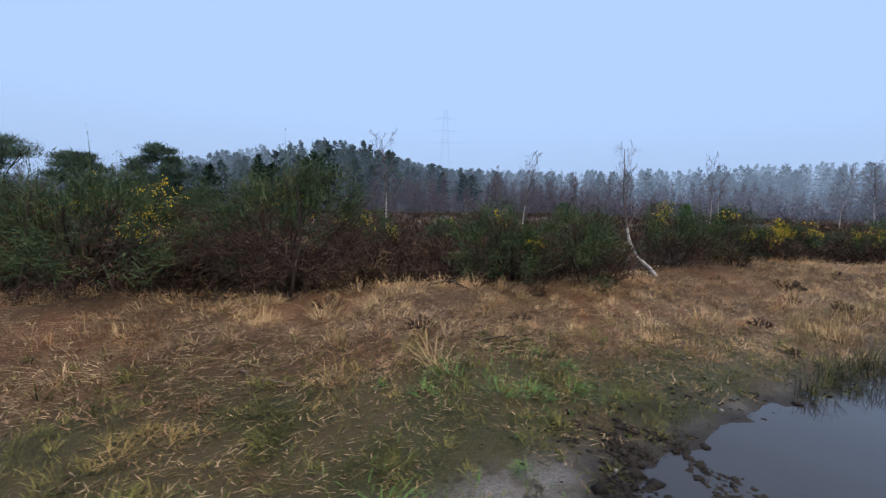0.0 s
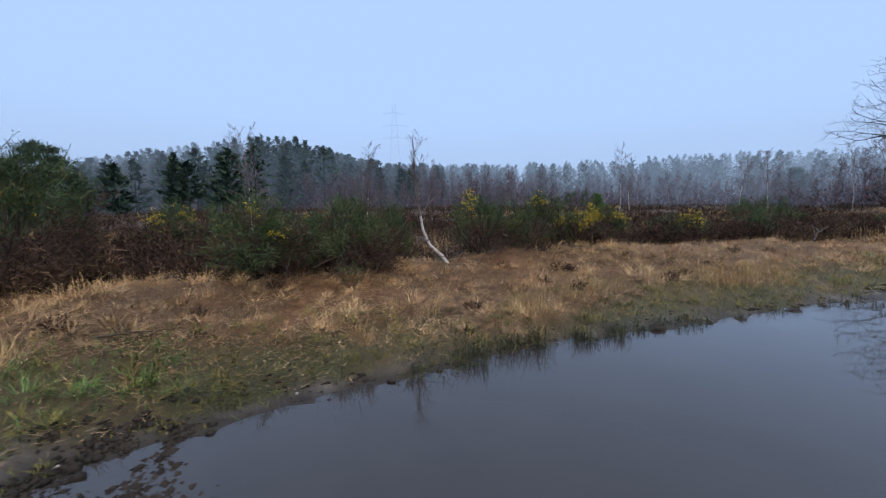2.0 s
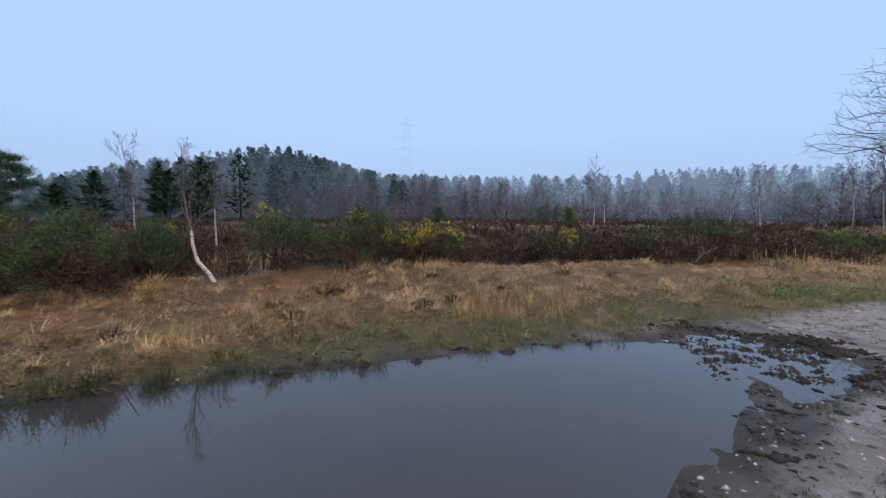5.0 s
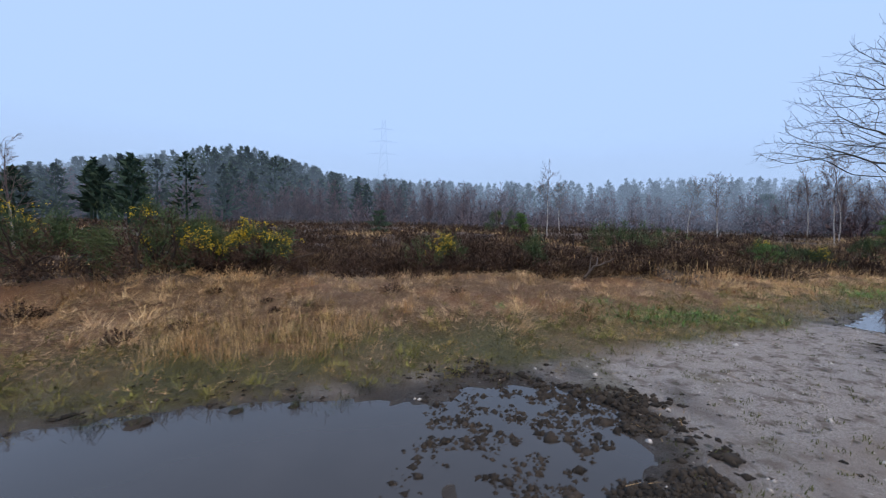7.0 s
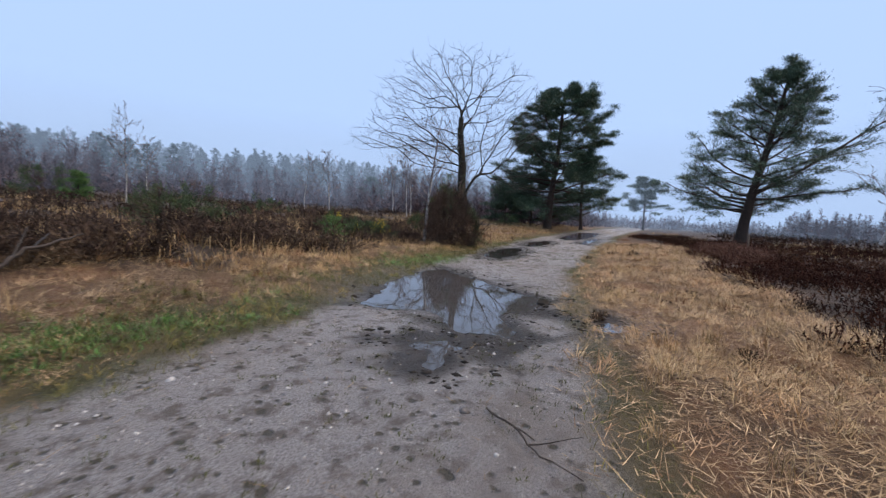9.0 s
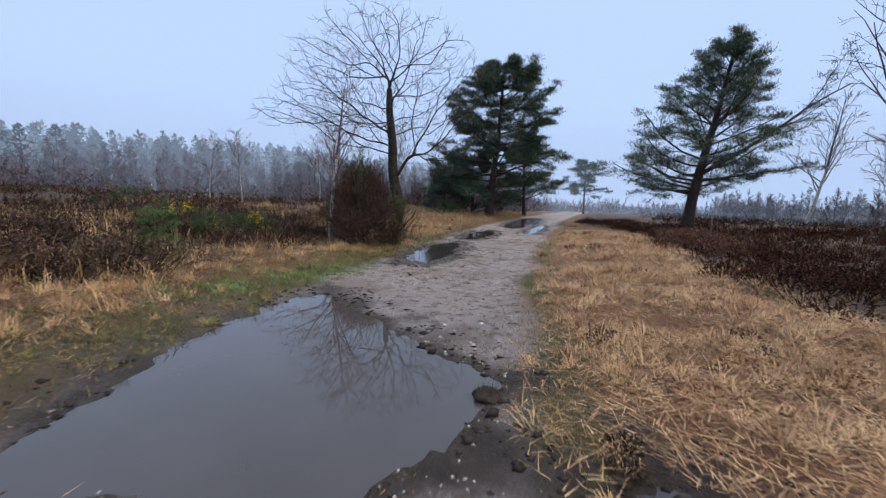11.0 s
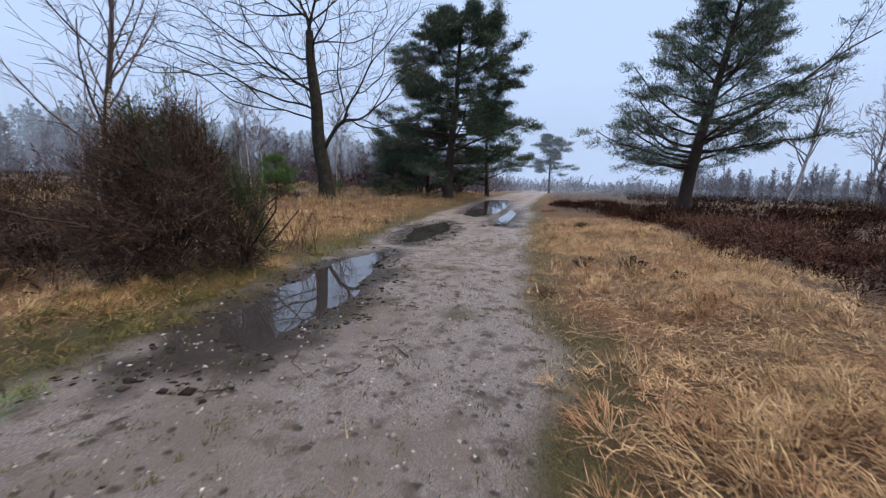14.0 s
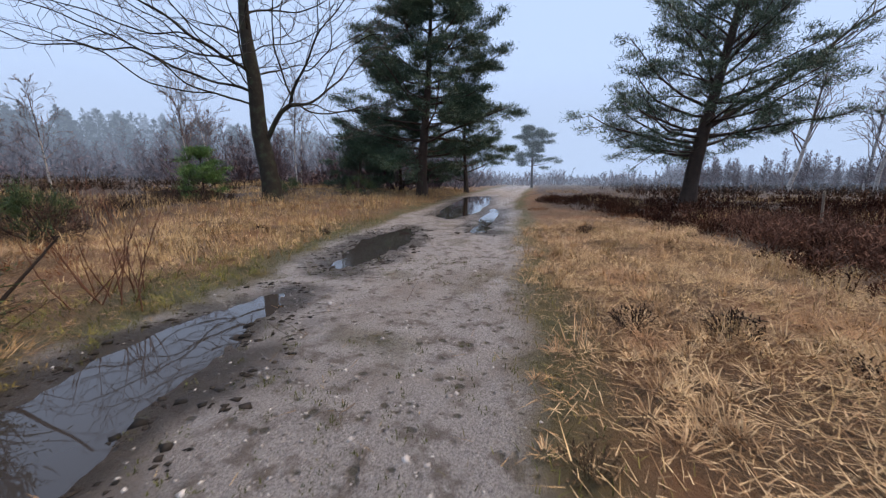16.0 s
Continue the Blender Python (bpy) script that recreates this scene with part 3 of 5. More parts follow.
turf = scatter(rng, 240000, -7, 36, -3, 12, lambda x, y: in_turf(x, y) * 0.9)
n = len(turf)
stuff("verge_grass", blades(rng, turf, rng.uniform(0, 6.28, n), np.abs(rng.normal(0.7, 0.35, n)), rng.uniform(0.03, 0.09, n), rng.uniform(0.004, 0.006, n), rng.uniform(0.1, 0.8, n)), M_GREEN, "short trodden olive-green grass along the track", "grass")


def lush(x, y):
    a = np.exp(-(((x - 13.6) / 1.1) ** 2 + ((y - 5.5) / 0.32) ** 2)) + np.exp(-(((x - 20.2) / 1.3) ** 2 + ((y - 7.3) / 0.3) ** 2))
    return a + 0.25 * np.exp(-(((x - 0.4) / 0.7) ** 2 + ((y - 2.2) / 0.5) ** 2)) + 0.25 * np.exp(-(((x + 0.6) / 0.8) ** 2 + ((y - 0.8) / 0.3) ** 2))


turf = scatter(rng, 260000, -3, 24, 0, 9, lambda x, y: lush(x, y) * 0.9)
n = len(turf)
stuff("green_tufts", mounds(rng, scatter(rng, 9000, -3, 24, 0, 9, lambda x, y: np.minimum(lush(x, y), 1) * 0.9), 40, 0.09, 0.005), M_LUSH, "bright green grass tufts beside the track", "grass")
stuff("bright_grass", blades(rng, turf, rng.uniform(0, 6.28, n), np.abs(rng.normal(0.5, 0.35, n)), rng.uniform(0.04, 0.10, n), rng.uniform(0.004, 0.007, n), rng.uniform(0.1, 0.8, n)), M_LUSH, "patches of bright green grass beside the track", "grass")


def lumps(rng, at, size, squash):
    """Small uneven stones of eight faces."""
    n = len(at)
    base = np.array([[1, 0, 0], [0, 1, 0], [-1, 0, 0], [0, -1, 0], [0, 0, 1], [0, 0, -1]], float)
    turn = rng.uniform(0, 6.28, n)
    v = base[None] * rng.uniform(0.6, 1.2, (n, 6, 1)) * np.reshape(size, (-1, 1, 1)) + rng.normal(0, 0.15, (n, 6, 3)) * np.reshape(size, (-1, 1, 1))
    c, s = np.cos(turn)[:, None], np.sin(turn)[:, None]
    v = np.stack([v[..., 0] * c - v[..., 1] * s, v[..., 0] * s + v[..., 1] * c, v[..., 2] * squash], axis=-1) + at[:, None]
    f = np.array([[0, 1, 4], [1, 2, 4], [2, 3, 4], [3, 0, 4], [1, 0, 5], [2, 1, 5], [3, 2, 5], [0, 3, 5]])
    return v.reshape(-1, 3), (f[None] + 6 * np.arange(n)[:, None, None]).reshape(-1, 3)


def on_track(x, y):
    return step(left_edge(x) - y, -0.3, 0.4) * step(y - right_edge(x), -0.1, 0.5) * (puddle_distance(x, y) > 0.06)


at = scatter(rng, 80000, -5, 34, -3, 10, lambda x, y: on_track(x, y) * (0.25 + 0.75 * patchy(x, y, 0.8, 51)))
stuff("track_stones", lumps(rng, at, rng.gamma(2.5, 0.0034, len(at)) + 0.003, 0.6), M_STONE, "small pale flint stones pressed into the gravel track", "stones")
at = scatter(rng, 75000, -5, 34, -1, 10, lambda x, y: np.maximum(0.75 * (np.abs(puddle_distance(x, y) - 0.22) < 0.30), 0.8 * churned(x, y)) * (patchy(x, y, 0.25, 52) > 0.45) * step(left_edge(x) - y, -1.0, 0.4) * (puddle_distance(x, y) > -0.12))
stuff("mud_clods", lumps(rng, at, rng.gamma(3.0, 0.007, len(at)) + 0.006, 0.32), M_MUD, "dark wet trodden mud clods around the puddles", "mud")
at = scatter(rng, 110000, 0.3, 12.0, 0.2, 4.2, lambda x, y: step(churned(x, y) + 0.25 * bumpy(x, y, 0.4, 55), 0.25, 0.5) * (patchy(x, y, 0.14, 54) > 0.40))
at[:, 2] = np.maximum(at[:, 2], WATER - 0.008)
stuff("churned_mud", lumps(rng, at, rng.gamma(2.5, 0.0065, len(at)) + 0.005, 0.7), M_MUD, "black mud trodden into peaks with water between", "mud")
at = scatter(rng, 20000, -5, 30, -3, 10, lambda x, y: on_track(x, y) * (patchy(x, y, 1.6, 53) > 0.4) * 0.5)
stuff("moss_tufts", tufted(rng, at, 12, 0.035, 0.008, 0.030, 0.8), M_MOSS, "tiny dark moss tufts growing through the gravel", "moss")
at = scatter(rng, 7000, -4, 34, -1, 10, lambda x, y: on_track(x, y) * 0.5 * step(y, -1.2, 0.5))
stuff("loose_straw", lying(rng, at, 0.16, 0.005), M_PALE, "loose bits of straw and grass strewn on the track", "straw")

edge_spots = scatter(rng, 9000, 0, 12, 1, 4.5, lambda x, y: (np.abs(puddle_distance(x, y) - 0.05) < 0.13) * (y > left_edge(x) - 0.75) * 0.4 * (patchy(x, y, 0.7, 61) > 0.62))
stuff("rushes", tufted(rng, edge_spots, 14, 0.13, 0.006, 0.05, 0.8), M_RUSH, "dark wet rushes leaning over the edge of the puddle", "rushes")
rush = scatter(rng, 60, 2.6, 5.4, 1.9, 3.2, lambda x, y: (np.abs(puddle_distance(x, y) - 0.02) < 0.12))
stuff("tall_rushes", tufted(rng, rush, 70, 0.34, 0.005, 0.06, 0.7), M_RUSH, "clumps of dark green rushes at the puddle's edge", "rushes")
tall = scatter(rng, 380, 3.0, 9.5, 3.2, 5.0, lambda x, y: (np.abs(y - turf_edge(x) - 0.1) < 0.5) * (patchy(x, y, 0.9, 62) > 0.5))
stuff("standing_straw", tufted(rng, tall, 26, 0.34, 0.004, 0.08, 0.55), M_PALE, "standing straw-coloured grass stems behind the puddle", "grass")


def heather(rng, spots, per, high, wide, thick):
    """Low dark bushes: wiry shoots fanning from each spot, with short side sprigs."""
    n = len(spots) * per
    size = np.repeat(rng.uniform(0.7, 1.15, len(spots)) * (0.45 + 0.95 * patchy(spots[:, 0], spots[:, 1], 0.9, 48)), per)
    turn, rad = rng.uniform(0, 6.28, n), np.sqrt(rng.random(n))
    lean = np.clip(0.95 * rad + rng.normal(0, 0.2, n), 0, 1.4)
    way = np.stack([np.cos(turn) * np.sin(lean), np.sin(turn) * np.sin(lean), np.cos(lean)], axis=1)
    reach = (rad * wide * 0.36 * size)[:, None]
    base = np.repeat(spots, per, axis=0) + np.concatenate([np.cos(turn)[:, None] * reach, np.sin(turn)[:, None] * reach, np.full((n, 1), -0.02)], axis=1)
    long = size * high * (1 - 0.35 * rad) * rng.uniform(0.75, 1.0, n)
    out = [spikes(rng, base, way, long, thick)]
    for f in (0.45, 0.6, 0.72, 0.84, 0.94):
        w = unit(way * 0.8 + rng.normal(0, 0.6, (n, 3)))
        out.append(spikes(rng, base + way * (long * f)[:, None], w, long * rng.uniform(0.16, 0.30, n), thick * 1.5))
    return joined(out)


def heath_near(x, y):
    return np.maximum(step(y - heath_left(x) + 0.4 * bumpy(x, y, 1.5, 11), 0.0, 0.5), 0.0) * (1 - 0.75 * (patchy(x, y, 4.0, 43) > 0.62))


def heath_near_right(x, y):
    return step(heath_right(x) - y + 0.5 * bumpy(x, y, 1.5, 11), 0.0, 0.5)


spots = scatter(rng, 9500, -9, 36, 3.5, 19, lambda x, y: heath_near(x, y) * (1 - 0.6 * step(y - heath_left(x), 3, 8)))
stuff("heather", heather(rng, spots, 16, 0.42, 0.50, 0.0135), M_HEATHER, "dark brown winter heather covering the heath", "heather")
spots = np.concatenate([
    scatter(rng, 650, -7, 2.4, 4.2, 10, lambda x, y: step(y - heath_left(x), 0.1, 0.4) * (1 - step(y - heath_left(x), 2.5, 4.0))),
    scatter(rng, 420, 9, 21, 7, 13, lambda x, y: step(y - heath_left(x), 0.1, 0.4) * (patchy(x, y, 1.6, 63) > 0.55)),
])
stuff("tall_heather", heather(rng, spots, 42, 0.66, 0.75, 0.0155), M_HEATHER, "tall bushy dark brown heather on the heath edge", "heather")
spots = scatter(rng, 9500, -40, 75, 10, 62, lambda x, y: step(y - heath_left(x), 5, 8) * along(np.hypot(x - 12, y - 2), (10, 30, 60), (1, 0.8, 0.35)))
stuff("far_heather", heather(rng, spots, 7, 0.55, 0.9, 0.046), M_HEATHER, "wide brown heather moor stretching to the woods", "heather")
spots = scatter(rng, 15000, -8, 48, -13, 7, lambda x, y: heath_near_right(x, y) * along(x, (-8, 11, 14), (0.3, 0.35, 1)) * (0.45 + 0.55 * (patchy(x, y, 1.7, 47) > 0.38)) * (1 - 0.5 * step(heath_right(x) - y, 3, 7)))
stuff("russet_heather", heather(rng, spots, 10, 0.36, 0.50, 0.0155), M_RUSSET, "low russet-brown heather and bracken beside the track", "heather")
spots = scatter(rng, 5000, 14, 110, -70, 9, lambda x, y: step(heath_right(x) - y, 5, 8) * along(np.hypot(x - 22, y - 3), (10, 30, 70), (1, 0.8, 0.3)))
stuff("far_russet_heather", heather(rng, spots, 8, 0.55, 0.9, 0.044), M_RUSSET, "open russet heather moor fading into the mist", "heather")
spots = scatter(rng, 900, 14, 40, -3, 15, lambda x, y: (patchy(x, y, 1.6, 71) > 0.66) * np.maximum(in_straw_right(x, y), 0.7 * in_straw_left(x, y)))
stuff("dead_bracken", heather(rng, spots, 26, 0.16, 0.40, 0.010), M_BRACKEN, "low red-brown dead bracken among the straw", "bracken")
spots = np.stack([rng.normal(32.5, 1.9, 150), rng.normal(0.9, 0.6, 150), np.zeros(150)], axis=1)
spots[:, 2] = height(spots[:, 0], spots[:, 1])
stuff("red_bracken", heather(rng, spots, 24, 0.5, 0.45, 0.014), M_REDTWIG, "dark red dead bracken among the russet heather", "bracken")
spots = scatter(rng, 260, -5, 34, 0, 12, lambda x, y: (patchy(x, y, 2.2, 72) > 0.5) * np.maximum(in_straw_right(x, y), in_straw_left(x, y)))
stuff("heather_cushions", heather(rng, spots, 46, 0.20, 0.22, 0.008), M_HEATHER, "small dark heather cushions among the dead grass", "heather")

# ---- things ----
def stand(name, x, y, label, category, group="", sink=0.03):
    root = new(name)
    root.empty_display_size = 0.3
    root.location = (x, y, float(height(np.array([x]), np.array([y]))[0]) - sink)
    return tagged(root, label, category, group)


def bottlebrush(rng, starts, ways, long, per, spine, thick):
    """Shoots clothed in short spines; starts and ways are arrays."""
    n = len(starts) * per
    f = np.tile(np.linspace(0.1, 1.0, per), len(starts))
    w = np.repeat(ways, per, axis=0)
    at = np.repeat(starts, per, axis=0) + w * (f * np.repeat(long, per))[:, None]
    d = unit(w * 0.7 + rng.normal(0, 0.6, (n, 3)))
    return joined([spikes(rng, at, d, spine * rng.uniform(0.6, 1.2, n), thick), spikes(rng, starts, ways, long, thick * 1.3)])


def gorse(name, seed, x, y, high, wide, label, flowers=0.2, bare=0.35, spiky=0.2, density=1.0):
    """A gorse bush: woody stems, lumpy clumps of spiny shoots, dead and brown below, flowers in clusters."""
    r = np.random.default_rng(seed)
    root = stand(name, x, y, label, "gorse bush", "gorse bushes on the heath")
    for i in range(9):
        a, l = r.uniform(0, 6.28), r.uniform(0.1, 0.75)
        line = limb_line(r, (r.normal(0, wide * 0.12), r.normal(0, wide * 0.12), -0.05), (math.cos(a) * math.sin(l), math.sin(a) * math.sin(l), math.cos(l)), high * r.uniform(0.55, 0.9), 6, 0.18, 0.05)
        part("stem", tube(line, np.linspace(0.022, 0.008, 7), 5), M_TWIG, root)
    n = int((14 + 21 * high * wide) * density)
    th, zz = r.uniform(0, 6.28, n), r.uniform(0.03, 1, n) ** 0.85
    lob = 1 + 0.26 * np.sin(2 * th + seed) + 0.20 * np.sin(5 * th + 2.1 * seed + 4 * zz)
    rad = wide * 0.44 * lob * np.sqrt(np.clip(1 - (zz - 0.36) ** 2 / 0.46, 0.02, 1)) * np.sqrt(r.uniform(0.4, 1, n))
    top = high * (0.80 + 0.20 * np.sin(th + seed * 1.7) * np.sin(2 * th + seed) + 0.06 * r.normal(size=n))
    c = np.stack([rad * np.cos(th), rad * np.sin(th), zz * top * 0.9], axis=1)
    out = unit(c - np.array([0, 0, high * 0.3]))
    size = r.uniform(0.11, 0.25, n) * (0.55 + 0.3 * high)
    dead = (zz < bare + r.normal(0, 0.12, n)) | (r.random(n) < 0.15)
    bloom = ~dead & (r.random(n) < flowers) & (zz > 0.58)
    spire = (r.random(n) < spiky) & (zz > 0.6)
    for i, own in enumerate((~dead, dead)):
        if not own.any():
            continue
        per = 36 if i == 0 else 28
        k = np.repeat(np.flatnonzero(own), per)
        m = len(k)
        way = unit(out[k] * 0.8 + np.array([0, 0, 0.45]) + r.normal(0, 0.62, (m, 3)))
        long = size[k] * r.uniform(0.6, 1.25, m)
        up = spire[k] & (r.random(m) < 0.3)
        way[up] = unit(way[up] * 0.3 + np.array([0, 0, 1.0]))
        long[up] *= 1.9
        at = c[k] + r.normal(0, 0.42, (m, 3)) * size[k][:, None]
        if i == 0:
            part("foliage", bottlebrush(r, at, way, long, 6, 0.048, 0.0105), M_GORSE, root, "dark green spiny shoots")
            tip = bloom[k] & (r.random(m) < 0.55)
            if tip.any():
                spots = np.repeat(at[tip] + way[tip] * (long[tip] * 0.8)[:, None], 7, axis=0)
                spots += r.normal(0, 0.022, spots.shape)
                blossom = part("blossom", lumps(r, spots, r.uniform(0.006, 0.012, len(spots)), 0.9), M_FLOWER, root, "clusters of yellow gorse flowers")
                blossom["kind"] = "stuff"
        else:
            part("dead_growth", bottlebrush(r, at, way, long * 1.1, 5, 0.052, 0.0095), M_GORSEDEAD, root, "dead grey-brown twigs low down")
    twigs = []
    for i in range(0, n, 3):
        base = np.array([c[i][0] * 0.25, c[i][1] * 0.25, c[i][2] * 0.25])
        twigs.append(tube([base, (base + c[i]) * 0.5 + r.normal(0, 0.04, 3), c[i]], (0.010, 0.007, 0.004), 3))
    part("brushwood", joined(twigs), M_TWIG, root)["kind"] = "stuff"
    return root


G_DARK = "dark green gorse bush with a few yellow flowers"
gorse("gorse_bush", 1, -2.3, 4.7, 1.95, 2.0, "tall dark gorse bush, mostly bare and brown below", 0.008, 0.62, 0.1, 1.5)
gorse("gorse_bush", 2, -4.6, 4.3, 1.65, 2.6, "broad gorse bush with scattered yellow flowers", 0.10, 0.30, 0.25, 1.4)
gorse("gorse_bush", 3, 0.8, 5.1, 1.45, 1.4, "rounded dark green gorse bush on the heath edge", 0.02, 0.35, 0.15, 1.4)
gorse("gorse_bush", 4, 2.1, 5.4, 1.35, 1.5, "dark gorse bush with spiky upright shoots", 0.06, 0.45, 0.4, 1.3)
gorse("gorse_bush", 5, 2.65, 6.2, 1.15, 1.0, "dark gorse bush with spiky upright shoots", 0.02, 0.50, 0.4, 1.3)
gorse("gorse_bush", 6, 4.6, 7.0, 1.25, 1.4, G_DARK, 0.05, 0.4, 0.2)
gorse("gorse_bush", 7, 5.9, 7.5, 1.2, 1.8, G_DARK, 0.08, 0.35, 0.2)
gorse("gorse_bush", 8, 7.4, 7.6, 0.95, 1.4, "gorse bush covered in bright yellow flowers", 0.42, 0.35, 0.15, 1.2)
gorse("gorse_bush", 9, 6.7, 7.3, 0.7, 0.8, "small gorse bush with bright yellow flowers", 0.35, 0.30, 0.15)
gorse("gorse_bush", 10, 10.6, 8.7, 0.85, 1.6, "low gorse bush dotted with yellow flowers", 0.22, 0.35, 0.15)
gorse("gorse_bush", 11, 17.1, 12.4, 1.5, 2.5, "dark green gorse bush among the heather", 0.02, 0.3, 0.1, 0.9)
gorse("gorse_bush", 12, -1.9, 9.0, 1.35, 2.2, "gorse bush with yellow flowers along its top", 0.16, 0.4, 0.1, 0.9)
gorse("gorse_bush", 13, 0.4, 10.5, 1.0, 1.5, G_DARK, 0.08, 0.3, 0.2)
gorse("gorse_bush", 14, -7.2, 6.0, 1.9, 2.4, "tall dark green gorse bush on the heath edge", 0.08, 0.35, 0.2, 1.2)
gorse("gorse_bush", 15, -5.5, 9.5, 1.8, 2.4, G_DARK, 0.05, 0.3, 0.2)
gorse("gorse_bush", 16, 18.4, 30.3, 2.1, 2.8, "dark gorse bush standing alone on the moor", 0.0, 0.25, 0.2, 0.5)
gorse("gorse_bush", 17, 24.0, 19.5, 1.2, 2.6, "low dark gorse bush among the heather", 0.0, 0.25, 0.1, 0.5)
gorse("gorse_bush", 18, 12.6, 8.4, 0.75, 0.6, "small dark gorse bush on a bare stem", 0.0, 0.35, 0.3, 0.7)
gorse("gorse_bush", 19, 24.5, 9.4, 2.35, 1.9, "tall dark gorse bush gone brown and woody", 0.0, 1.0, 0.12, 2.8)
gorse("gorse_bush", 20, 25.1, 8.8, 1.75, 0.7, "leggy gorse bush with green tips", 0.0, 0.5, 0.6, 0.9)
gorse("gorse_bush", 21, 20.6, 10.6, 0.75, 1.3, "low gorse bush with a few yellow flowers", 0.10, 0.4, 0.2)
gorse("gorse_bush", 22, 22.0, 10.4, 0.8, 1.2, "low gorse bush with a few yellow flowers", 0.08, 0.45, 0.2)
gorse("gorse_bush", 23, 28.2, 13.6, 1.1, 1.2, "leggy dark gorse bush in straw-coloured grass", 0.05, 0.5, 0.4)
gorse("gorse_bush", 24, 40.5, 18.5, 1.0, 2.4, "dark gorse bush beneath the bare oak", 0.0, 0.3, 0.1, 0.5)
gorse("gorse_bush", 25, 43.0, 16.0, 1.1, 2.4, "dark gorse bush beneath the pine", 0.0, 0.3, 0.1, 0.5)


def birch(name, seed, x, y, high, label, trunk_r=0.04, bend=(), twig=0.0035, limbs=14, group="birches on the heath", spread=0.62, droop=-0.02, low=0.25, lean=(0, 0)):
    """A slender birch: white stem, thin dark limbs with fine twigs."""
    r = np.random.default_rng(seed)
    root = stand(name, x, y, label, "birch tree", group)
    if bend:
        line = np.array(bend, float)
    else:
        line = limb_line(r, (0, 0, -0.05), (lean[0], lean[1], 1), high, 12, 0.05, 0.06)
    radii = np.linspace(trunk_r, max(trunk_r * 0.12, 0.004), len(line))
    cut = max(3, int(len(line) * 0.5))
    part("trunk", tube(line[: cut + 1], radii[: cut + 1], 8), M_BIRCH, root, "white peeling birch bark", True)
    part("leader", tube(line[cut:], radii[cut:], 5), M_BIRCHTWIG, root)
    for i in range(limbs):
        f = low + (0.97 - low) * (i + r.random()) / limbs
        k = min(int(f * (len(line) - 1)), len(line) - 2)
        base = line[k] + (line[k + 1] - line[k]) * (f * (len(line) - 1) - k)
        a, l = i * 2.4 + r.normal(0, 0.4), r.normal(spread, 0.12)
        way = (math.cos(a) * math.sin(l), math.sin(a) * math.sin(l), math.cos(l))
        sub = limb_line(r, base, way, high * 0.42 * (1.1 - 0.75 * f) * r.uniform(0.75, 1.2), 6, 0.10, 0.03)
        o, _ = branching(r, sub, max(radii[k] * 0.45, twig * 1.4), 2, 0.6, 0.5, 4 if twig > 0.006 else 6, 0.12, droop, (4, 3, 3), twig)
        part("limb", joined(o), M_BIRCHTWIG, root)
    return root


birch("birch_tree", 31, 3.64, 6.0, 2.3, "small bent birch with a white crooked stem", 0.04, [(0.12, -0.08, -0.05), (-0.02, 0.0, 0.15), (-0.22, 0.08, 0.34), (-0.33, 0.16, 0.62), (-0.36, 0.2, 0.85), (-0.42, 0.2, 1.15), (-0.46, 0.2, 1.5), (-0.45, 0.22, 1.85), (-0.47, 0.22, 2.25)], 0.0022, 10, spread=0.42, low=0.45)
birch("birch_tree", 32, 24.1, 10.1, 4.6, "slim birch with a white stem and drooping twigs", 0.065, (), 0.0028, 22, spread=0.75, droop=-0.03)
birch("birch_tree", 33, 2.2, 9.6, 2.4, "thin young birch behind the gorse", 0.03, (), 0.003, 9, spread=0.4)
birch("birch_tree", 34, 21.4, 28.9, 5.0, "white-stemmed birch standing on the moor", 0.045, (), 0.008, 16)
birch("birch_tree", 35, 22.8, 29.8, 3.8, "white-stemmed birch standing on the moor", 0.035, (), 0.008, 12)
birch("birch_tree", 36, 38.4, 32.1, 5.6, "white-stemmed birch with a broad bare crown", 0.06, (), 0.010, 20, spread=0.7)
birch("birch_tree", 37, 36.2, 33.0, 5.0, "white-stemmed birch with a broad bare crown", 0.05, (), 0.010, 18, spread=0.7)
birch("birch_tree", 38, 39.5, -7.4, 13.0, "tall birch with long drooping twigs", 0.20, (), 0.009, 22, spread=0.8, droop=-0.08)
birch("birch_tree", 39, 60.0, -9.5, 10.5, "leaning bare birch in the mist", 0.16, (), 0.014, 22, lean=(0.05, -0.28))
birch("birch_tree", 40, 64.0, -16.0, 9.0, "bare birch in the mist", 0.14, (), 0.014, 18)
birch("birch_tree", 41, 58.0, -13.5, 8.0, "bare birch in the mist", 0.13, (), 0.014, 18)
birch("birch_tree", 42, 56.0, -20.0, 9.5, "bare birch in the mist", 0.15, (), 0.014, 18)
birch("birch_tree", 43, -1.6, 12.8, 3.4, "thin white-stemmed birch behind the gorse", 0.04, (), 0.004, 10, spread=0.4)
for k, (bx, by, bh) in enumerate([(40, 24, 6.0), (43, 26, 6.5), (46, 22, 7.0), (49, 24, 6.5), (45, 30, 6.0), (51, 19, 6.5)]):
    birch("birch_tree", 50 + k, bx, by, bh, "bare birch at the edge of the wood", 0.05, (), 0.012, 14, spread=0.55)


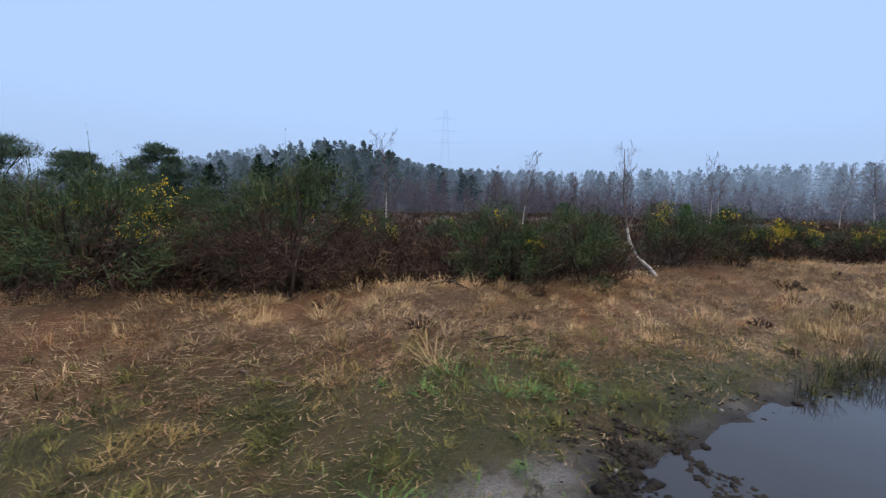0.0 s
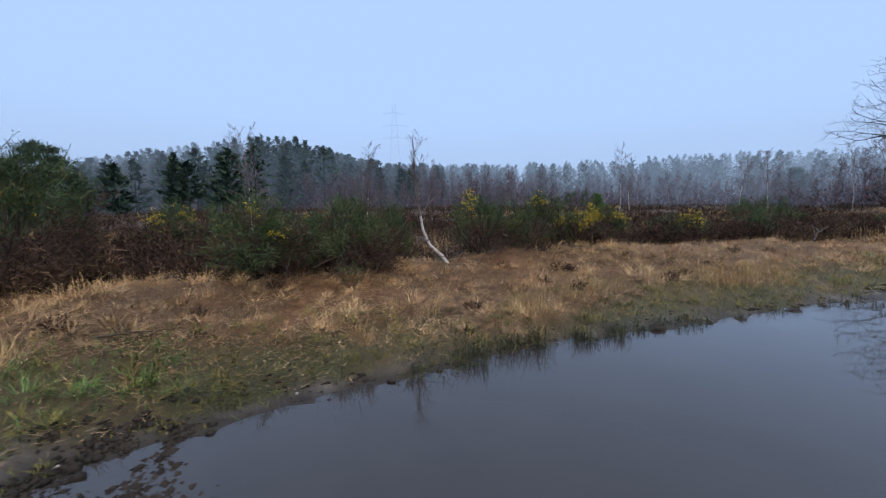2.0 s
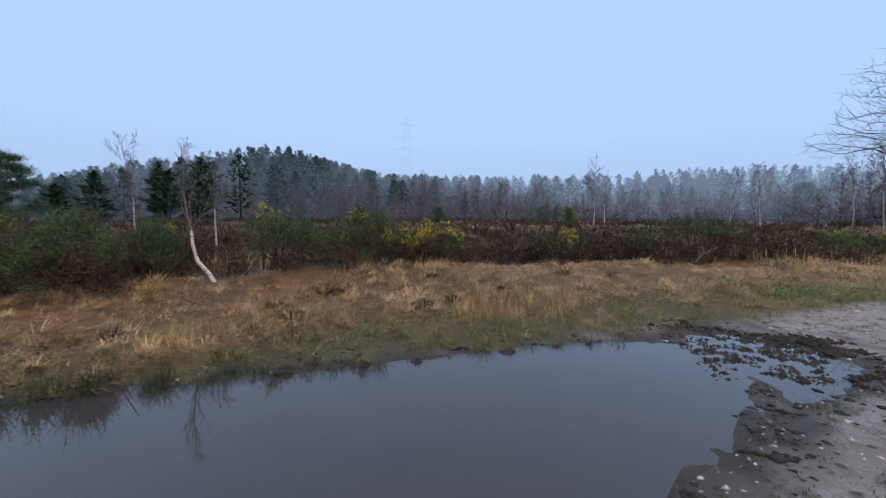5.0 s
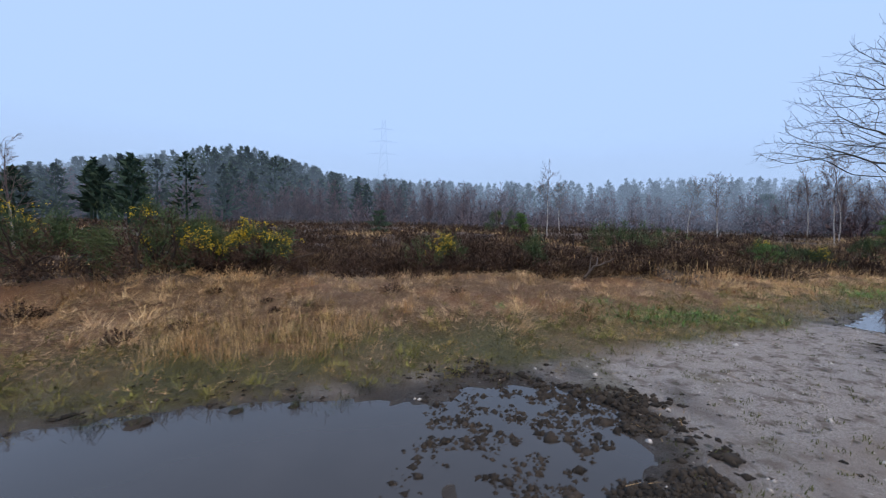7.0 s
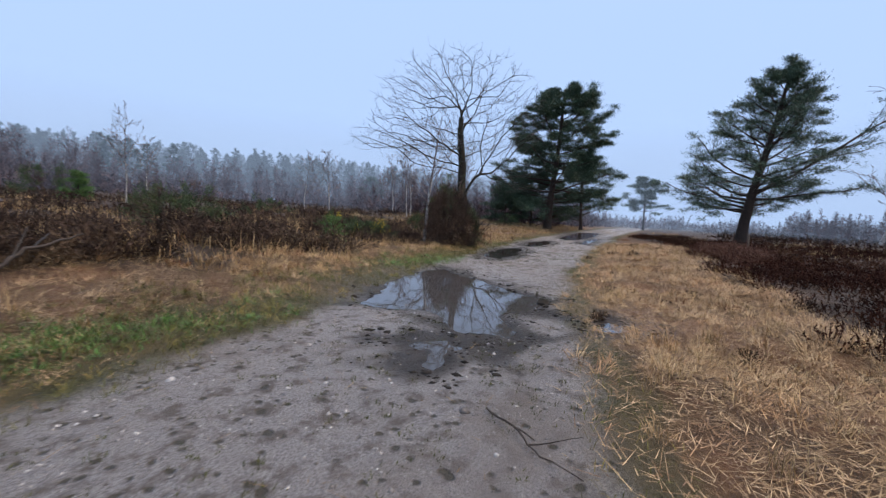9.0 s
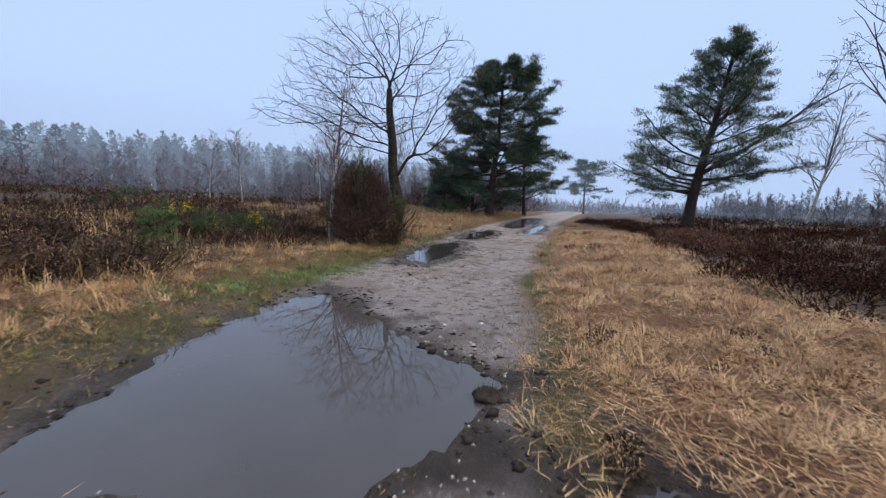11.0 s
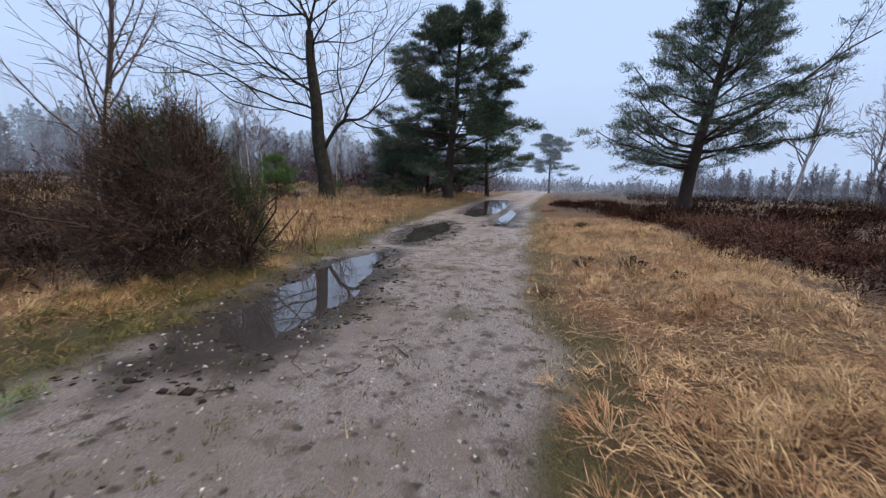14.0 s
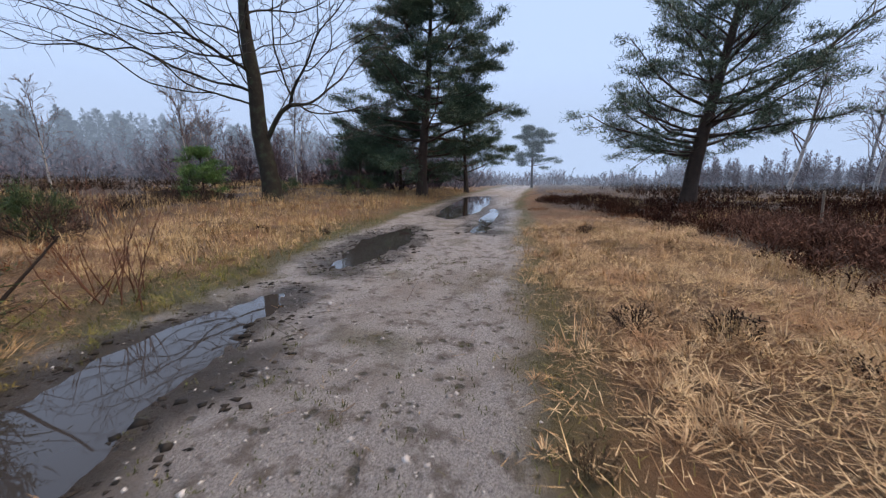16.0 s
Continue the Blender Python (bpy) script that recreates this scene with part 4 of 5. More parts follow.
def bare_oak(x, y):
    """A leafless oak: limbs grow from the trunk towards points strewn through a broad dome."""
    r = np.random.default_rng(8)
    root = stand("oak_tree", x, y, "large leafless oak with a dark trunk and crooked limbs", "oak tree")
    right, deep, up = np.array([0.47, -0.88, 0.0]), np.array([0.88, 0.47, 0.0]), np.array([0, 0, 1.0])

    def place(a, b, z):
        return np.outer(a, right) + np.outer(b, deep) + np.outer(z, up)

    pull = []
    for count, (ca, cb, cz), (ra, rb, hi, lo) in ((3000, (-0.8, 0.0, 6.4), (6.3, 5.6, 5.7, 2.0)), (260, (3.0, 0.0, 3.6), (2.9, 1.6, 1.0, 1.5)), (200, (-5.0, -2.0, 5.4), (3.6, 2.2, 1.2, 0.9)), (90, (-2.0, -0.5, 4.0), (1.7, 1.2, 0.9, 0.5))):
        v = unit(r.normal(size=(count, 3))) * r.uniform(0.12, 1, (count, 1)) ** 0.45
        pull.append(place(ca + v[:, 0] * ra, cb + v[:, 1] * rb, cz + v[:, 2] * np.where(v[:, 2] > 0, hi, lo)))
    pull = np.concatenate(pull)
    tz = np.linspace(-0.2, 7.6, 34)
    trunk = place(np.interp(tz, (0, 1, 3, 5, 7, 9), (0.12, 0.0, -0.2, -0.4, -0.5, -0.7)) + 0.05 * np.sin(tz * 1.7), 0.06 * tz, tz)
    low = place(np.array([0.05, 0.3, 0.65, 1.0, 1.35]), np.array([0.1, 0.0, -0.1, -0.1, 0.0]), np.array([2.3, 2.9, 3.5, 3.75, 3.7]))
    nodes = list(trunk) + list(low)
    parent = [-1] + list(range(33)) + [10] + [34, 35, 36, 37]
    best, near = np.full(len(pull), 1e9), np.zeros(len(pull), int)
    ok = np.array([(i >= 13 and i % 3 == 0) or i > 34 for i in range(len(nodes))])
    fresh = [i for i in range(len(nodes)) if ok[i]]
    live = np.ones(len(pull), bool)
    for turn in range(80):
        d = np.linalg.norm(pull[:, None] - np.array([nodes[i] for i in fresh])[None], axis=2)
        k = d.argmin(axis=1)
        m = d[np.arange(len(pull)), k]
        closer = m < best
        best[closer], near[closer] = m[closer], np.array(fresh)[k[closer]]
        live &= best > 0.44
        use = live & (best < 2.4)
        fresh = []
        for i in np.unique(near[use]):
            to = unit(pull[use & (near == i)] - nodes[i]).mean(axis=0)
            back = unit(nodes[i] - nodes[parent[i]]) if parent[i] >= 0 else up
            way = unit(unit(to) + back * 0.75 + r.normal(0, 0.30, 3) + np.array([0, 0, 0.24]))
            nodes.append(nodes[i] + way * 0.27)
            parent.append(int(i))
            fresh.append(len(nodes) - 1)
        if not fresh or len(nodes) > 9000:
            break
    p, total = np.array(nodes), len(nodes)
    area, kids = np.zeros(total), [[] for _ in range(total)]
    for i in range(total - 1, 0, -1):
        if area[i] == 0:
            area[i] = 0.0085 ** 2.05
        area[parent[i]] += area[i]
        kids[parent[i]].append(i)
    radius = area ** (1 / 2.05)
    stem = np.interp(tz, (-0.2, 0.3, 1.2, 3, 5, 7, 9), (0.50, 0.38, 0.33, 0.29, 0.25, 0.19, 0.10))
    part("trunk", tube(trunk, stem, 12), M_BARK, root, "dark ridged oak bark", True)
    starts = [(i, k) for i in range(34) for k in kids[i] if k >= 34]
    for i, k in starts:
        out, fine, todo = [], [], [(i, k)]
        while todo:
            a, b = todo.pop()
            chain = [a, b]
            while kids[chain[-1]]:
                more = sorted(kids[chain[-1]], key=lambda q: -area[q])
                todo += [(chain[-1], q) for q in more[1:]]
                chain.append(more[0])
            rr = np.minimum(radius[chain], 0.15)
            rr[0] = rr[1]
            line = p[chain].copy()
            line[1:-1] = 0.5 * line[1:-1] + 0.25 * (line[:-2] + line[2:])
            (out if rr[0] > 0.02 else fine).append(tube(line, rr, 8 if rr[0] > 0.06 else 5 if rr[0] > 0.02 else 3))
            for q in range(1, len(chain)):
                if rr[q] < 0.016 and r.random() < 0.75:
                    d = unit(line[q] - line[q - 1])
                    w = unit(d + unit(r.normal(size=3)) * 0.8 + np.array([0, 0, 0.35]))
                    fine.append(tube(limb_line(r, line[q], w, r.uniform(0.25, 0.65), 3, 0.16, 0.10), (0.0085, 0.007, 0.006, 0.005), 3))
        limb = part("limb", joined(out or fine), M_BARK if out else M_OAKTWIG, root, smooth=True)
        if out and fine:
            part("twig_work", joined(fine), M_OAKTWIG, limb, "fine grey bare twigs")["kind"] = "stuff"
    return root


bare_oak(37.0, 16.4)


def pine(name, seed, x, y, high, label, limbs, trunk_r, material, top_cut=0.0, tufts=9, needle=0.20, thick=0.020, droop=0.0, group="", count=7, keep=1.0, lean=(0, 0), pad=0.9):
    """A Scots pine. limbs: rows of height, azimuth, rise and length; needles sit in tufts on the twigs."""
    r = np.random.default_rng(seed)
    root = stand(name, x, y, label, "pine tree", group)
    line = limb_line(r, (0, 0, -0.1), (0, 0, 1), high * (1 - top_cut), 12, 0.02, 0.05)
    line[:, :2] += np.outer(np.linspace(0, 1, 13) ** 1.3, lean)
    radii = np.linspace(trunk_r, trunk_r * 0.18, 13)
    radii[0] *= 1.25
    part("trunk", tube(line, radii, 10), M_PINEBARK, root, "dark flaking pine bark", True)
    for z, az, rise, long in limbs:
        k = int(np.clip(z / (high * (1 - top_cut)) * 12, 0, 11))
        base = line[k] + (line[k + 1] - line[k]) * np.clip(z / (high * (1 - top_cut)) * 12 - k, 0, 1)
        way = unit(np.array([math.cos(az), math.sin(az), rise]))
        sub = limb_line(r, base, way, long, 7, 0.10, 0.05 + droop)
        o, ends = branching(r, sub, max(min(radii[k] * 0.4, 0.02 + long * 0.011), 0.016), 2, 0.75, 0.40, count, 0.14, 0.035, (6, 4, 3), 0.010, pad)
        limb = part("limb", joined(o), M_PINEBARK, root)
        at = np.array([e[0] for e in ends])
        d = np.array([e[1] for e in ends])
        dist = np.linalg.norm(at - base, axis=1)
        ok = (dist > 0.28 * long) & (r.random(len(at)) < keep)
        many = int(tufts * 1.7)
        at, d = np.repeat(at[ok], many, axis=0), np.repeat(d[ok], many, axis=0)
        if len(at):
            w = unit(d * 0.5 + np.array([0, 0, 0.40]) + r.normal(0, 0.6, at.shape))
            part("needles", spikes(r, at + r.normal(0, 1, at.shape) * (np.array([0.80, 0.80, 0.22]) * needle), w, needle * r.uniform(0.6, 1.15, len(at)), thick * 0.72), material, limb, "blue-green needle tufts")
    return root


def whorls(seed, low, high, count, reach, rise=(0.1, 0.6)):
    """Limbs set round a trunk; reach: a list of lengths from the lowest to the highest."""
    r = np.random.default_rng(seed)
    out = []
    for i in range(count):
        f = (i + 0.5 * r.random()) / count
        z = low + (high - low) * (0.35 * round(f * count / 4.5) * 4.5 / count + 0.65 * f)
        long = np.interp(f, np.linspace(0, 1, len(reach)), reach) * r.uniform(0.75, 1.15)
        out.append((z, i * 2.4 + r.normal(0, 0.3), rise[0] + (rise[1] - rise[0]) * f + r.normal(0, 0.08), long))
    return out


pine("pine_tree", 61, 47.4, 14.0, 12.1, "tall dense Scots pine beside the track", whorls(1, 1.9, 11.8, 58, (4.4, 5.2, 4.4, 4.3, 4.2, 3.6, 2.6, 1.2), (-0.14, 0.35)), 0.34, M_NEEDLE, tufts=11, needle=0.25, thick=0.046, pad=0.5)
R2 = math.atan2(-0.95, 0.31)
L2 = R2 + math.pi
wide_limbs = [(2.5, L2, 0.03, 5.0), (3.0, L2 + 0.45, 0.08, 4.9), (2.8, L2 - 0.5, 0.06, 4.6), (4.2, L2 + 0.1, 0.30, 4.6), (5.1, L2 + 0.6, 0.38, 4.0), (6.2, L2, 0.55, 3.4), (7.4, L2 - 0.5, 0.75, 2.6), (3.3, R2, 0.72, 8.4)]
wide_limbs += [(2.6, R2 + 0.3, 0.03, 4.4), (3.0, R2 - 0.4, 0.10, 4.8), (4.4, R2 - 0.3, 0.45, 5.0), (5.4, R2 + 0.5, 0.50, 4.4), (6.6, R2, 0.75, 3.6), (7.6, R2 + 0.3, 0.95, 2.6), (3.3, R2 + 1.5, 0.12, 4.5), (3.6, R2 - 1.5, 0.15, 4.5), (5.4, R2 + 1.4, 0.45, 3.6), (5.7, R2 - 1.6, 0.45, 3.6), (2.4, R2 + 1.0, 0.0, 4.6), (2.3, L2 - 1.0, 0.0, 4.4)]
pine("pine_tree", 62, 44.2, 0.3, 10.6, "wide-spreading Scots pine with an open crown", wide_limbs + whorls(3, 6.8, 10.4, 18, (2.8, 2.2, 1.6, 0.9), (0.5, 1.0)) + whorls(17, 2.2, 6.8, 16, (3.8, 3.8, 3.2), (0.0, 0.5)), 0.34, M_NEEDLE2, tufts=9, needle=0.22, thick=0.036, keep=0.62, lean=(0.2, -0.6), pad=0.7)
pine("pine_tree", 63, 56.5, 13.6, 8.0, "dark bushy pine beyond the tall pine", whorls(4, 0.8, 7.8, 24, (3.0, 3.4, 3.0, 2.0, 0.8)), 0.20, M_NEEDLE, tufts=10, needle=0.34, thick=0.05, count=5)
pine("pine_tree", 64, 78.0, 10.6, 7.2, "small misty pine at the end of the track", whorls(5, 2.6, 7.0, 18, (2.4, 2.8, 2.4, 1.0)), 0.16, M_NEEDLE, tufts=9, needle=0.36, thick=0.06, count=4)
pine("pine_tree", 65, 51.0, 17.0, 4.4, "dark bushy pine beneath the tall pine", whorls(6, 0.6, 6.4, 22, (2.8, 3.0, 2.4, 1.0)), 0.16, M_NEEDLE, tufts=10, needle=0.32, thick=0.045, count=5)
pine("pine_tree", 66, 46.2, 17.6, 3.6, "young dark pine beneath the tall pine", whorls(7, 0.3, 3.5, 16, (1.8, 1.8, 1.2, 0.5)), 0.08, M_NEEDLE, tufts=9, needle=0.28, thick=0.035, count=4)
pine("pine_tree", 67, 64.0, 81.8, 7.5, "round-topped young pine before the wood", whorls(8, 0.8, 7.2, 20, (2.6, 2.8, 2.2, 0.8)), 0.14, M_NEEDLE, tufts=8, needle=0.5, thick=0.10, count=4)
pine("pine_tree", 68, 63.9, 51.6, 5.4, "young pine on the moor", whorls(9, 0.5, 5.2, 18, (2.2, 2.2, 1.6, 0.6)), 0.12, M_NEEDLE, tufts=8, needle=0.4, thick=0.07, count=4)
pine("pine_sapling", 69, 9.2, 26.5, 1.6, "dark pine sapling in the heather", whorls(10, 0.15, 1.5, 14, (0.7, 0.6, 0.4, 0.2)), 0.03, M_NEEDLE, tufts=8, needle=0.12, thick=0.014, count=4)
pine("pine_sapling", 70, 19.3, 28.6, 1.5, "bright green pine sapling on the moor", whorls(11, 0.15, 1.4, 14, (0.7, 0.6, 0.4, 0.2)), 0.03, M_SAPLING, tufts=8, needle=0.14, thick=0.016, count=4)
pine("pine_sapling", 71, 34.4, 16.8, 1.9, "bright green young pine near the oak", whorls(12, 0.2, 1.8, 16, (0.8, 0.7, 0.5, 0.2)), 0.04, M_SAPLING, tufts=8, needle=0.16, thick=0.016, count=4)
pine("pine_sapling", 72, 19.6, 9.7, 0.8, "little bright green pine seedling", whorls(13, 0.08, 0.75, 10, (0.35, 0.3, 0.2)), 0.015, M_SAPLING, tufts=7, needle=0.08, thick=0.008, count=3)
pine("pine_tree", 73, -9.0, 7.4, 2.4, "dark young pine behind the gorse", whorls(14, 0.3, 2.3, 18, (1.4, 1.4, 1.0, 0.4)), 0.06, M_NEEDLE, tufts=9, needle=0.16, thick=0.016, count=4)

pine("pine_tree", 74, -17.0, 26.0, 4.6, "young pine standing before the wood", whorls(15, 0.5, 4.4, 18, (1.8, 1.9, 1.4, 0.5)), 0.09, M_NEEDLE, tufts=9, needle=0.3, thick=0.05, count=4)
pine("pine_tree", 75, -22.0, 26.0, 4.0, "young pine standing before the wood", whorls(16, 0.5, 3.8, 18, (1.8, 1.9, 1.4, 0.5)), 0.09, M_NEEDLE, tufts=9, needle=0.3, thick=0.05, count=4)


# ---- small plants, sticks and posts ----
def shoots(name, seed, x, y, high, wide, count, material, label, category="shrub", r0=0.008):
    r = np.random.default_rng(seed)
    root = stand(name, x, y, label, category)
    for i in range(count):
        a, l = r.uniform(0, 6.28), abs(r.normal(0.3, 0.2))
        line = limb_line(r, (r.normal(0, wide * 0.3), r.normal(0, wide * 0.3), -0.03), (math.cos(a) * math.sin(l), math.sin(a) * math.sin(l), math.cos(l)), high * r.uniform(0.6, 1.1), 6, 0.08, 0.03)
        o, _ = branching(r, line, r0, 1, 0.5, 0.35, 5, 0.1, 0.05, (5, 3), 0.002)
        part("stem", joined(o), material, root)
    return root


shoots("bare_shrub", 81, 26.6, 9.2, 1.0, 0.7, 16, M_REDTWIG, "red-brown leafless shrub of thin upright shoots")
shoots("bare_shrub", 82, 23.6, 9.3, 1.2, 0.5, 9, M_TWIG, "dark leafless shrub of thin stems beneath the birch")
shoots("bare_shrub", 83, 24.9, 8.7, 1.3, 0.4, 8, M_TWIG, "dark leafless shrub of thin stems beneath the gorse")
shoots("bare_shrub", 84, 32.4, 1.2, 0.55, 1.2, 20, M_REDTWIG, "dark red leafless shrub among the heather")
shoots("bare_shrub", 85, 30.2, 15.4, 1.2, 1.2, 18, M_REDTWIG, "dark red leafless shrub in the long grass")
shoots("bare_shrub", 87, 21.2, 9.7, 0.7, 1.0, 16, M_TWIG, "dark leafless shrub stems on the verge")


def stick(name, seed, points, r0, material, label, lift=0.01, forks=2):
    r = np.random.default_rng(seed)
    p = np.array(points, float)
    z = height(p[:, 0], p[:, 1])
    line = np.stack([p[:, 0], p[:, 1], z + p[:, 2] + lift], axis=1)
    fine = np.stack([np.interp(np.linspace(0, len(p) - 1, 14), np.arange(len(p)), line[:, i]) for i in range(3)], axis=1)
    fine += r.normal(0, r0 * 0.5, fine.shape)
    out = [tube(fine, np.linspace(r0, r0 * 0.35, 14), 7)]
    for i in range(forks):
        k = 4 + 3 * i
        d = unit(fine[k + 1] - fine[k] + r.normal(0, 0.03, 3))
        side = limb_line(r, fine[k], d + np.array([0, 0, 0.25]) + r.normal(0, 0.3, 3) * np.array([1, 1, 0.2]), 0.25 + 6 * r0, 5, 0.15, 0.0)
        out.append(tube(side, np.linspace(r0 * 0.6, r0 * 0.2, 6), 5))
    return tagged(part(name, joined(out), material), label, "branch" if r0 > 0.008 else "stick")


stick("dead_branch", 91, [(1.35, 5.25, 0.0), (1.6, 5.45, 0.14), (1.95, 5.6, 0.26), (2.3, 5.65, 0.32)], 0.017, M_DEADWOOD, "pale dead branch leaning out of the gorse")
stick("dead_branch", 92, [(1.15, 5.0, 0.0), (1.2, 5.15, 0.3), (1.3, 5.25, 0.62)], 0.012, M_DEADWOOD, "thin pale dead stem standing by the gorse", forks=0)
stick("fallen_branch", 93, [(14.72, 2.6, 0.01), (14.62, 2.35, 0.03), (14.45, 2.15, 0.02), (14.4, 1.9, 0.01)], 0.008, M_WETWOOD, "dark wet fallen branch lying on the track")
stick("fallen_branch", 94, [(13.3, 7.5, 0.05), (13.6, 7.65, 0.22), (14.1, 7.8, 0.35)], 0.03, M_WETWOOD, "dark fallen branch lying in the heather")
stick("fallen_branch", 95, [(0.1, 2.6, 0.02), (0.35, 2.75, 0.05), (0.65, 2.85, 0.03)], 0.010, M_WETWOOD, "dark twiggy branch lying in the grass")
stick("fallen_branch", 96, [(-0.3, 4.35, 0.02), (-0.05, 4.3, 0.10), (0.15, 4.35, 0.03)], 0.015, M_WETWOOD, "short dark crooked branch on the dead grass")
stick("stick", 97, [(-1.75, 2.1, 0.01), (-1.6, 1.95, 0.02)], 0.012, M_DEADWOOD, "short pale broken stick in the grass", forks=0)
stick("stick", 98, [(-1.5, 1.95, 0.01), (-1.3, 1.9, 0.015)], 0.008, M_DEADWOOD, "short pale broken stick in the grass", forks=0)
stick("stick", 99, [(23.42, 5.5, 0.0), (23.56, 5.7, 0.01)], 0.007, M_WETWOOD, "small dark wet stick on the track", forks=0)
stick("stick", 100, [(21.5, 6.05, 0.0), (21.7, 6.25, 0.02)], 0.014, M_WETWOOD, "dark wet piece of wood on the track", forks=0)
stick("stick", 101, [(22.6, 6.3, 0.0), (22.45, 6.42, 0.02)], 0.011, M_WETWOOD, "dark wet piece of wood by the puddle", forks=0)
stick("stick", 102, [(27.4, 3.75, 0.02), (27.3, 3.5, 0.04)], 0.012, M_WETWOOD, "dark stick on the dead grass", forks=0)
stick("stick", 103, [(23.2, 6.3, 0.0), (23.0, 6.2, 0.02), (22.9, 6.0, 0.01)], 0.005, M_WETWOOD, "thin curved twig on the track", forks=0)
stick("stick", 104, [(18.75, 5.35, 0.02), (18.85, 5.25, 0.02)], 0.008, M_DEADWOOD, "pale sliver of wood at the puddle's edge", forks=0)

for k in range(18):
    r = np.random.default_rng(200 + k)
    sx = r.uniform(20.5, 29.5)
    sy = float(right_edge(sx) + (left_edge(sx) - right_edge(sx)) * r.uniform(0.15, 0.75))
    sa, sl = r.uniform(0, 6.28), r.uniform(0.05, 0.16)
    stick("stick", 210 + k, [(sx, sy, 0.0), (sx + math.cos(sa) * sl, sy + math.sin(sa) * sl, 0.008), (sx + math.cos(sa + 0.4) * sl * 1.8, sy + math.sin(sa + 0.4) * sl * 1.8, 0.004)], r.uniform(0.003, 0.006), M_WETWOOD if k % 3 else M_DEADWOOD, "thin dark twig lying on the wet track" if k % 3 else "thin pale twig lying on the wet track", 0.005, 1)

post = stand("marker_post", 33.5, 0.4, "thin weathered wooden marker post in the heather", "post")
part("post", tube([(0, 0, -0.1), (0.01, 0, 0.4), (0.03, 0.01, 0.9)], (0.026, 0.024, 0.022), 8), M_DEADWOOD, post)
part("cap", tube([(0.03, 0.01, 0.895), (0.032, 0.01, 0.93)], (0.024, 0.012), 8), M_DEADWOOD, post)

# dark sods standing at the water's edge
for sx, sy, sr in [(7.9, 3.3, 0.10), (8.5, 3.42, 0.07), (5.65, 2.93, 0.09), (8.9, 3.45, 0.06), (6.9, 3.1, 0.07), (18.2, 3.5, 0.10), (17.0, 4.2, 0.09)]:
    r = np.random.default_rng(int(sx * 10))
    bm = bmesh.new()
    bmesh.ops.create_icosphere(bm, subdivisions=3, radius=sr)
    for vert in bm.verts:
        vert.co *= 1 + 0.35 * noise.noise(vert.co * 14 + Vector((sx, sy, 0)))
        vert.co.z *= 0.55
    me = bpy.data.meshes.new("sod")
    bm.to_mesh(me)
    bm.free()
    root = stand("mud_sod", sx, sy, "dark wet clump of mud and grass at the puddle's edge", "mud", "sods by the puddles", 0.0)
    part("sod", me, M_MUD, root)
    sp = np.array([[0.0, 0.0, sr * 0.3]]) + r.normal(0, sr * 0.3, (6, 3)) * np.array([1, 1, 0.1])
    part("grass", tufted(r, sp, 10, 0.10, 0.004, 0.02, 0.7), M_RUSH, root)

# ---- distance: the woods, a pylon and glowing haze shells for the mist ----
def skyline(x, y):
    """The height of the wood's tops over the heath, by bearing from the start of the walk."""
    dx, dy = x - 4.7, y + 1.3
    b = np.degrees(np.arctan2(-dx, dy))
    return 1.4 + np.hypot(dx, dy) * np.interp(b, (-75, -53, -41, -22, 1, 9, 15, 23, 34, 42, 60), (0.07, 0.094, 0.107, 0.107, 0.113, 0.150, 0.176, 0.150, 0.10, 0.06, 0.05))


def far_pines(seed, spots, share, material, name, label):
    r = np.random.default_rng(seed)
    out = []
    for x, y in spots:
        z = float(height(np.array([x]), np.array([y]))[0])
        h = max(2.5, (skyline(x, y) - z) * share * r.uniform(0.78, 1.03))
        out.append(tube([(x, y, z - 0.3), (x, y, z + h * 0.95)], (0.16, 0.04), 3))
        n = 240
        u = r.uniform(0.0, 1, n) ** 0.9
        a = r.uniform(0, 6.28, n)
        wide = min(h, 9.0) * r.uniform(0.8, 1.2)
        shape = np.interp(u, (0, 0.15, 0.45, 0.8, 1), (0.18, 0.24, 0.22, 0.12, 0.01)) * wide
        arm = 0.65 + 0.35 * np.sin(u * 30 + a * 2)
        rad = shape * arm * np.sqrt(r.uniform(0.1, 1, n))
        lo = r.uniform(0.0, 0.25)
        c = np.stack([x + rad * np.cos(a), y + rad * np.sin(a), z + h * (lo + (0.97 - lo) * u)], axis=1)
        w = unit(np.stack([np.cos(a), np.sin(a), r.uniform(-0.1, 0.9, n)], axis=1) + r.normal(0, 0.3, (n, 3)))
        out.append(spikes(r, c, w, r.uniform(0.45, 1.0, n) * (1.2 - 0.7 * u), 0.34))
        out.append(spikes(r, c[:4] * 0 + np.array([x, y, z + h * 0.9]), unit(np.array([0, 0, 1.0]) + r.normal(0, 0.25, (4, 3))), h * 0.11, 0.22))
    return stuff(name, out, material, label, "woods")


